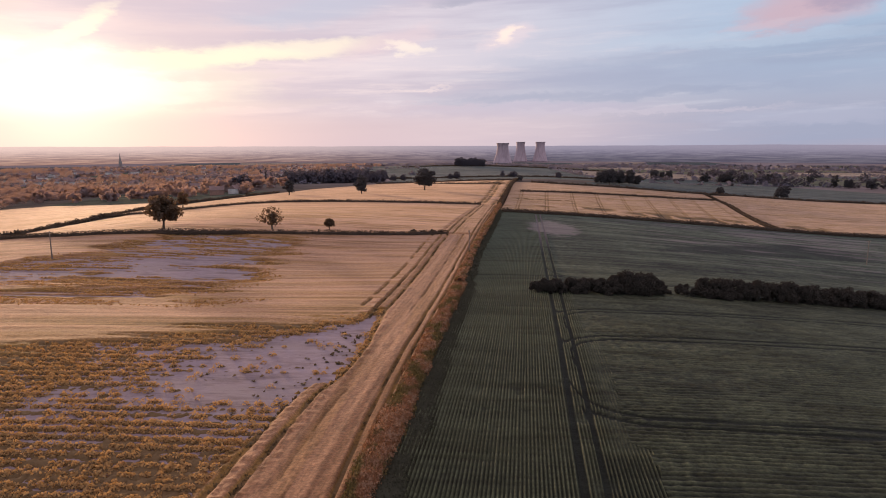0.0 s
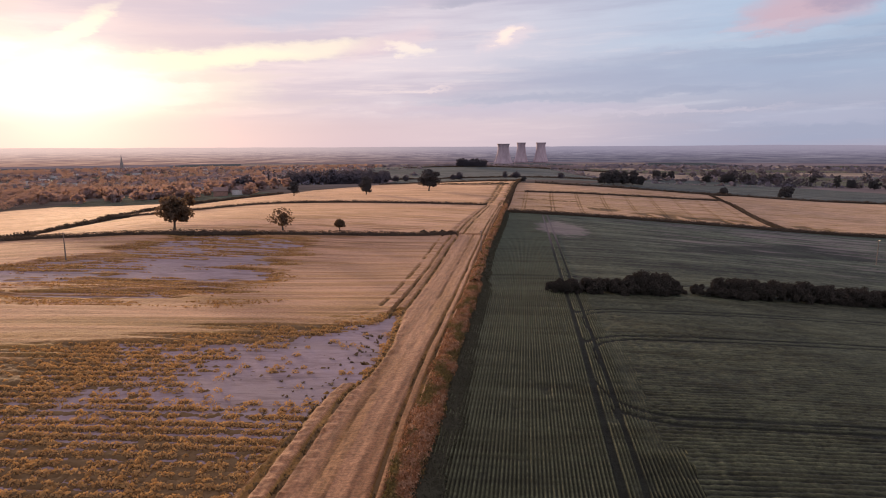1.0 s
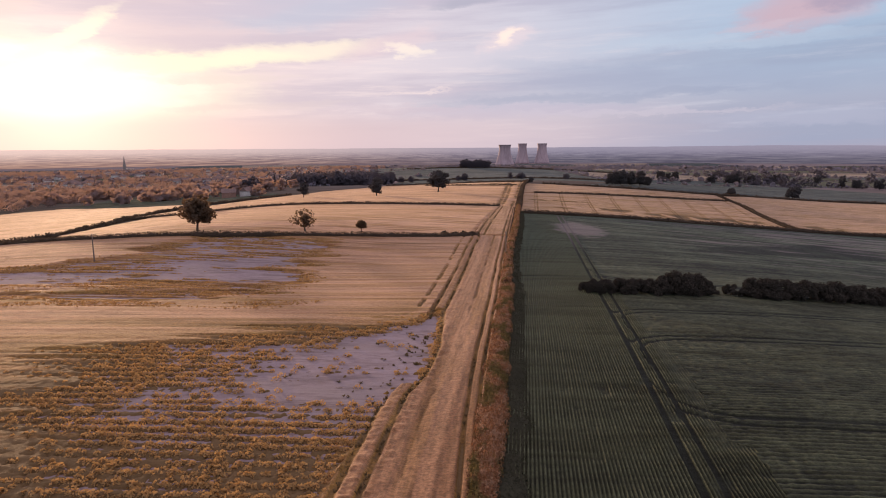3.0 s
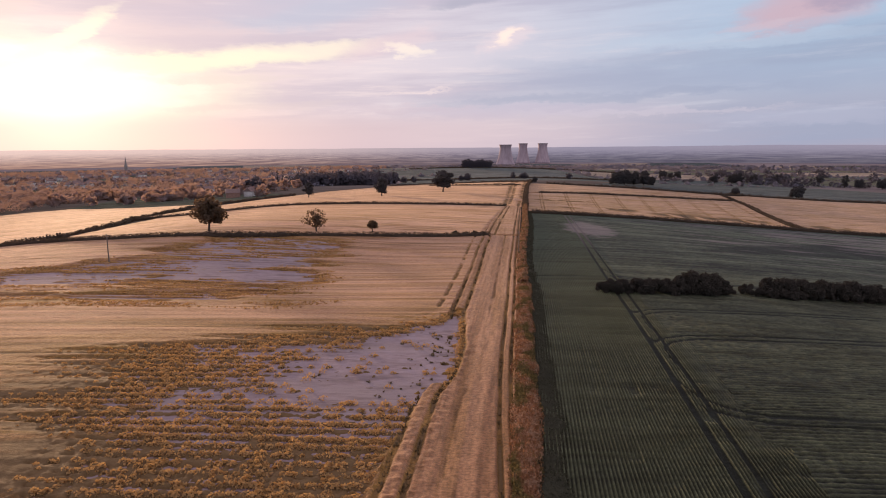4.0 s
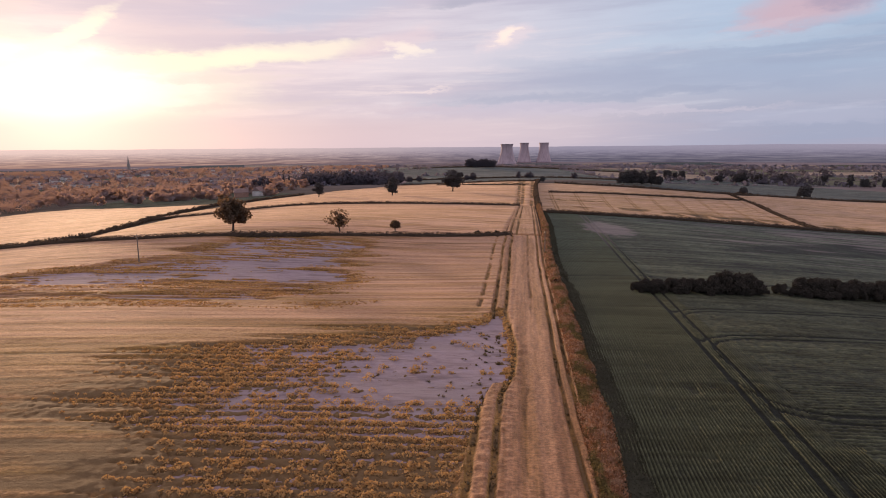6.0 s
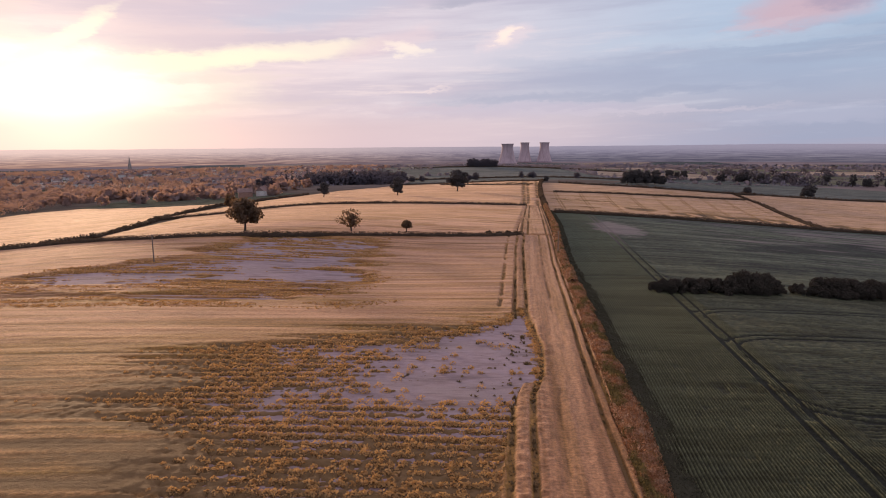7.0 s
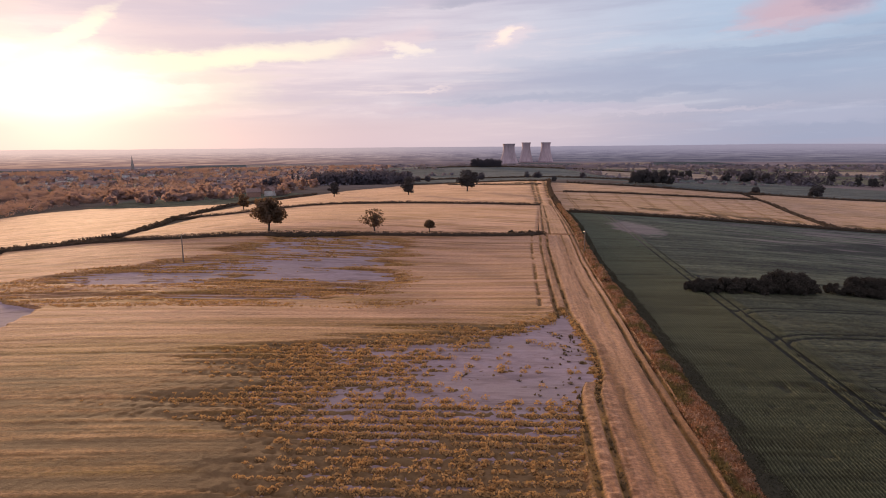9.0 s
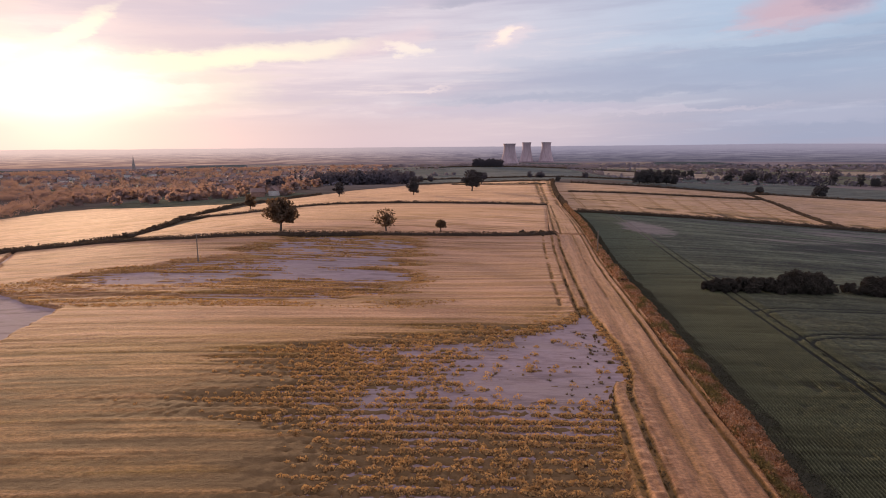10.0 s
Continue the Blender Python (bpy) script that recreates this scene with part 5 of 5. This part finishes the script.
def far_wood(name, x, y, wide, high, label, n=45, seed=0, mat=FARLEAF, size=0.2):
    r = np.random.default_rng(seed)
    x, y = np.asarray(x), np.asarray(y)
    wide, high = wide * r.uniform(0.7, 1.3, len(x)), high * r.uniform(0.65, 1.25, len(x))
    c = clump_points(x, y, hills(x, y) - 0.3, wide, high, n, r)
    v, f = leaves(c, np.repeat(wide, n) * size, 0.8, seed)
    ob = mesh_object(name, v, f, mat, smooth=False)
    return tagged(ob, label, "trees", kind="stuff")


def scatter_far():
    r = np.random.default_rng(33)
    xs, ys = [], []
    for a, b in EDGES:
        d = math.hypot(b[0] - a[0], b[1] - a[1])
        n = int(d / r.uniform(8, 26) * (1.0 if a[1] < 2600 else 0.6))
        t = r.uniform(0, 1, n)
        xs += list(a[0] + (b[0] - a[0]) * t + r.normal(0, 2, n))
        ys += list(a[1] + (b[1] - a[1]) * t + r.normal(0, 2, n))
    xs, ys = np.array(xs), np.array(ys)
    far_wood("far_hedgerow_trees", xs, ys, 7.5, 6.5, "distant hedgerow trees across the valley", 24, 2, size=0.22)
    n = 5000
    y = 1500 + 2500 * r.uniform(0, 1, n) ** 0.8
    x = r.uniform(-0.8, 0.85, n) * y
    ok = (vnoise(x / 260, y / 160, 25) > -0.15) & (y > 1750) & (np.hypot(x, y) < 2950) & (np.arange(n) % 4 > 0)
    # woods on the sunward side take the warm haze-paled leaves
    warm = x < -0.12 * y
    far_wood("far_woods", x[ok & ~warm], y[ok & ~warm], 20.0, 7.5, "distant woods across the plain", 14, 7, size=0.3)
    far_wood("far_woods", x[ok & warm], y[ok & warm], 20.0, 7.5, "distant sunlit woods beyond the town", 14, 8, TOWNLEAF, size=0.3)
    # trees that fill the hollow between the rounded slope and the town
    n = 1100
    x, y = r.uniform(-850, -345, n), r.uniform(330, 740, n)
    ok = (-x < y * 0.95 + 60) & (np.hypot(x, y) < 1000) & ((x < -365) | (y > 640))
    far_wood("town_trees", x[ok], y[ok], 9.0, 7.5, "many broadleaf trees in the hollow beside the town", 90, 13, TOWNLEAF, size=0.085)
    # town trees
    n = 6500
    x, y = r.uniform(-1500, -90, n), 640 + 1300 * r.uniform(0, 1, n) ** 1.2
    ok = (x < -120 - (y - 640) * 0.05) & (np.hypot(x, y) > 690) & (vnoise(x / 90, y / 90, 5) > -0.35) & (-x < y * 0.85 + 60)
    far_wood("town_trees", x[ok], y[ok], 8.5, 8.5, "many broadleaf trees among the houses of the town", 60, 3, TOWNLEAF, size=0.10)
    # wood behind the hill
    n = 130
    x, y = r.uniform(-190, -75, n), r.uniform(690, 790, n)
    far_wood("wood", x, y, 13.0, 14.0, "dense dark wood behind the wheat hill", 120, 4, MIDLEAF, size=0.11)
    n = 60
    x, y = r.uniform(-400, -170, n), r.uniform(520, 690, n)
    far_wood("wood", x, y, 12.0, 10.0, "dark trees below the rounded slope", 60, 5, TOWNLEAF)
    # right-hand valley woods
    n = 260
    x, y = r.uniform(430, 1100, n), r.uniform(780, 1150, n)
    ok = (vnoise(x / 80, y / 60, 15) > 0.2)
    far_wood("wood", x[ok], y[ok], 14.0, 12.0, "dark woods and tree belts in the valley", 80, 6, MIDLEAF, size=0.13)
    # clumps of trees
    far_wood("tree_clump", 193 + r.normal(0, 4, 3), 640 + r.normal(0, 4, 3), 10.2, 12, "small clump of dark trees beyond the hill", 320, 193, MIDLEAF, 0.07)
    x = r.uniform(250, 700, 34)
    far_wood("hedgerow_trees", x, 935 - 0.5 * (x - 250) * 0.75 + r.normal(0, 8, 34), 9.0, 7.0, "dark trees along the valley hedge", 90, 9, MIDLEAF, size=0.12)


scatter_far()


def house(x, y, wide, deep, eaves, turn, wall, chimney):
    th = thing("house", x, y, hz(x, y) - 0.2, "two-storey house with a pitched tiled roof among trees", "house", "town houses", turn)
    bm = bmesh.new()
    bmesh.ops.create_cube(bm, size=1.0, matrix=Matrix.Translation((0, 0, eaves / 2)) @ Matrix.Diagonal((wide, deep, eaves, 1)))
    part("wall", bm, wall, th)
    bm = bmesh.new()
    w, d, rise = wide / 2 + 0.3, deep / 2 + 0.4, deep * 0.42
    v = [bm.verts.new(c) for c in ((-w, -d, eaves), (w, -d, eaves), (w, d, eaves), (-w, d, eaves), (-w, 0, eaves + rise), (w, 0, eaves + rise))]
    for f in ((0, 1, 5, 4), (2, 3, 4, 5), (1, 2, 5), (3, 0, 4), (3, 2, 1, 0)):
        bm.faces.new([v[i] for i in f])
    roof = part("roof", bm, ROOF, th)
    if chimney:
        bm = bmesh.new()
        bmesh.ops.create_cube(bm, size=1.0, matrix=Matrix.Translation((w * 0.6, 0, eaves + rise + 0.4)) @ Matrix.Diagonal((0.9, 0.6, 1.6, 1)))
        part("chimney", bm, WALLS[0], roof)


def build_town():
    r = np.random.default_rng(44)
    n = 0
    for x, y, t in ((-200, 540, 20), (-186, 548, 75), (-236, 655, 10), (-260, 640, 60)):
        house(x, y, 12, 8, 5.2, t, WALLS[n % 2], True)
        n += 1
    for cx, cy, many in ((-214, 977, 9), (-172, 866, 8), (-380, 964, 10), (-568, 907, 12), (-735, 1096, 8)):
        for i in range(many):
            house(cx + r.normal(0, 26), cy + r.normal(0, 22), r.uniform(9, 14), r.uniform(7, 9), r.uniform(5.0, 6.2), r.uniform(-40, 40), WALLS[int(r.uniform() < 0.7)], r.uniform() < 0.6)
    while n < 150:
        x, y = r.uniform(-1000, -150), r.uniform(760, 1550)
        if -x > y * 0.75 or vnoise(np.array([x / 120]), np.array([y / 120]), 8)[0] < -0.1:
            continue
        house(x, y, r.uniform(8, 14), r.uniform(7, 9), r.uniform(4.8, 6.0), r.uniform(0, 360), WALLS[int(r.uniform() < 0.45)], r.uniform() < 0.6)
        n += 1


build_town()


def church(x, y):
    th = thing("church", x, y, hz(x, y) - 0.3, "stone church tower with a slender spire above the town", "church")
    bm = bmesh.new()
    bmesh.ops.create_cube(bm, size=1.0, matrix=Matrix.Translation((0, 0, 11)) @ Matrix.Diagonal((6, 6, 22, 1)))
    part("tower", bm, STONE, th)
    bm = bmesh.new()
    tube(bm, (0, 0, 22), (0, 0, 44), 2.9, 0.15, 8)
    part("spire", bm, STONE, th)
    bm = bmesh.new()
    bmesh.ops.create_cube(bm, size=1.0, matrix=Matrix.Translation((14, 0, 5)) @ Matrix.Diagonal((22, 9, 10, 1)))
    part("nave", bm, STONE, th)


church(-852, 1625)
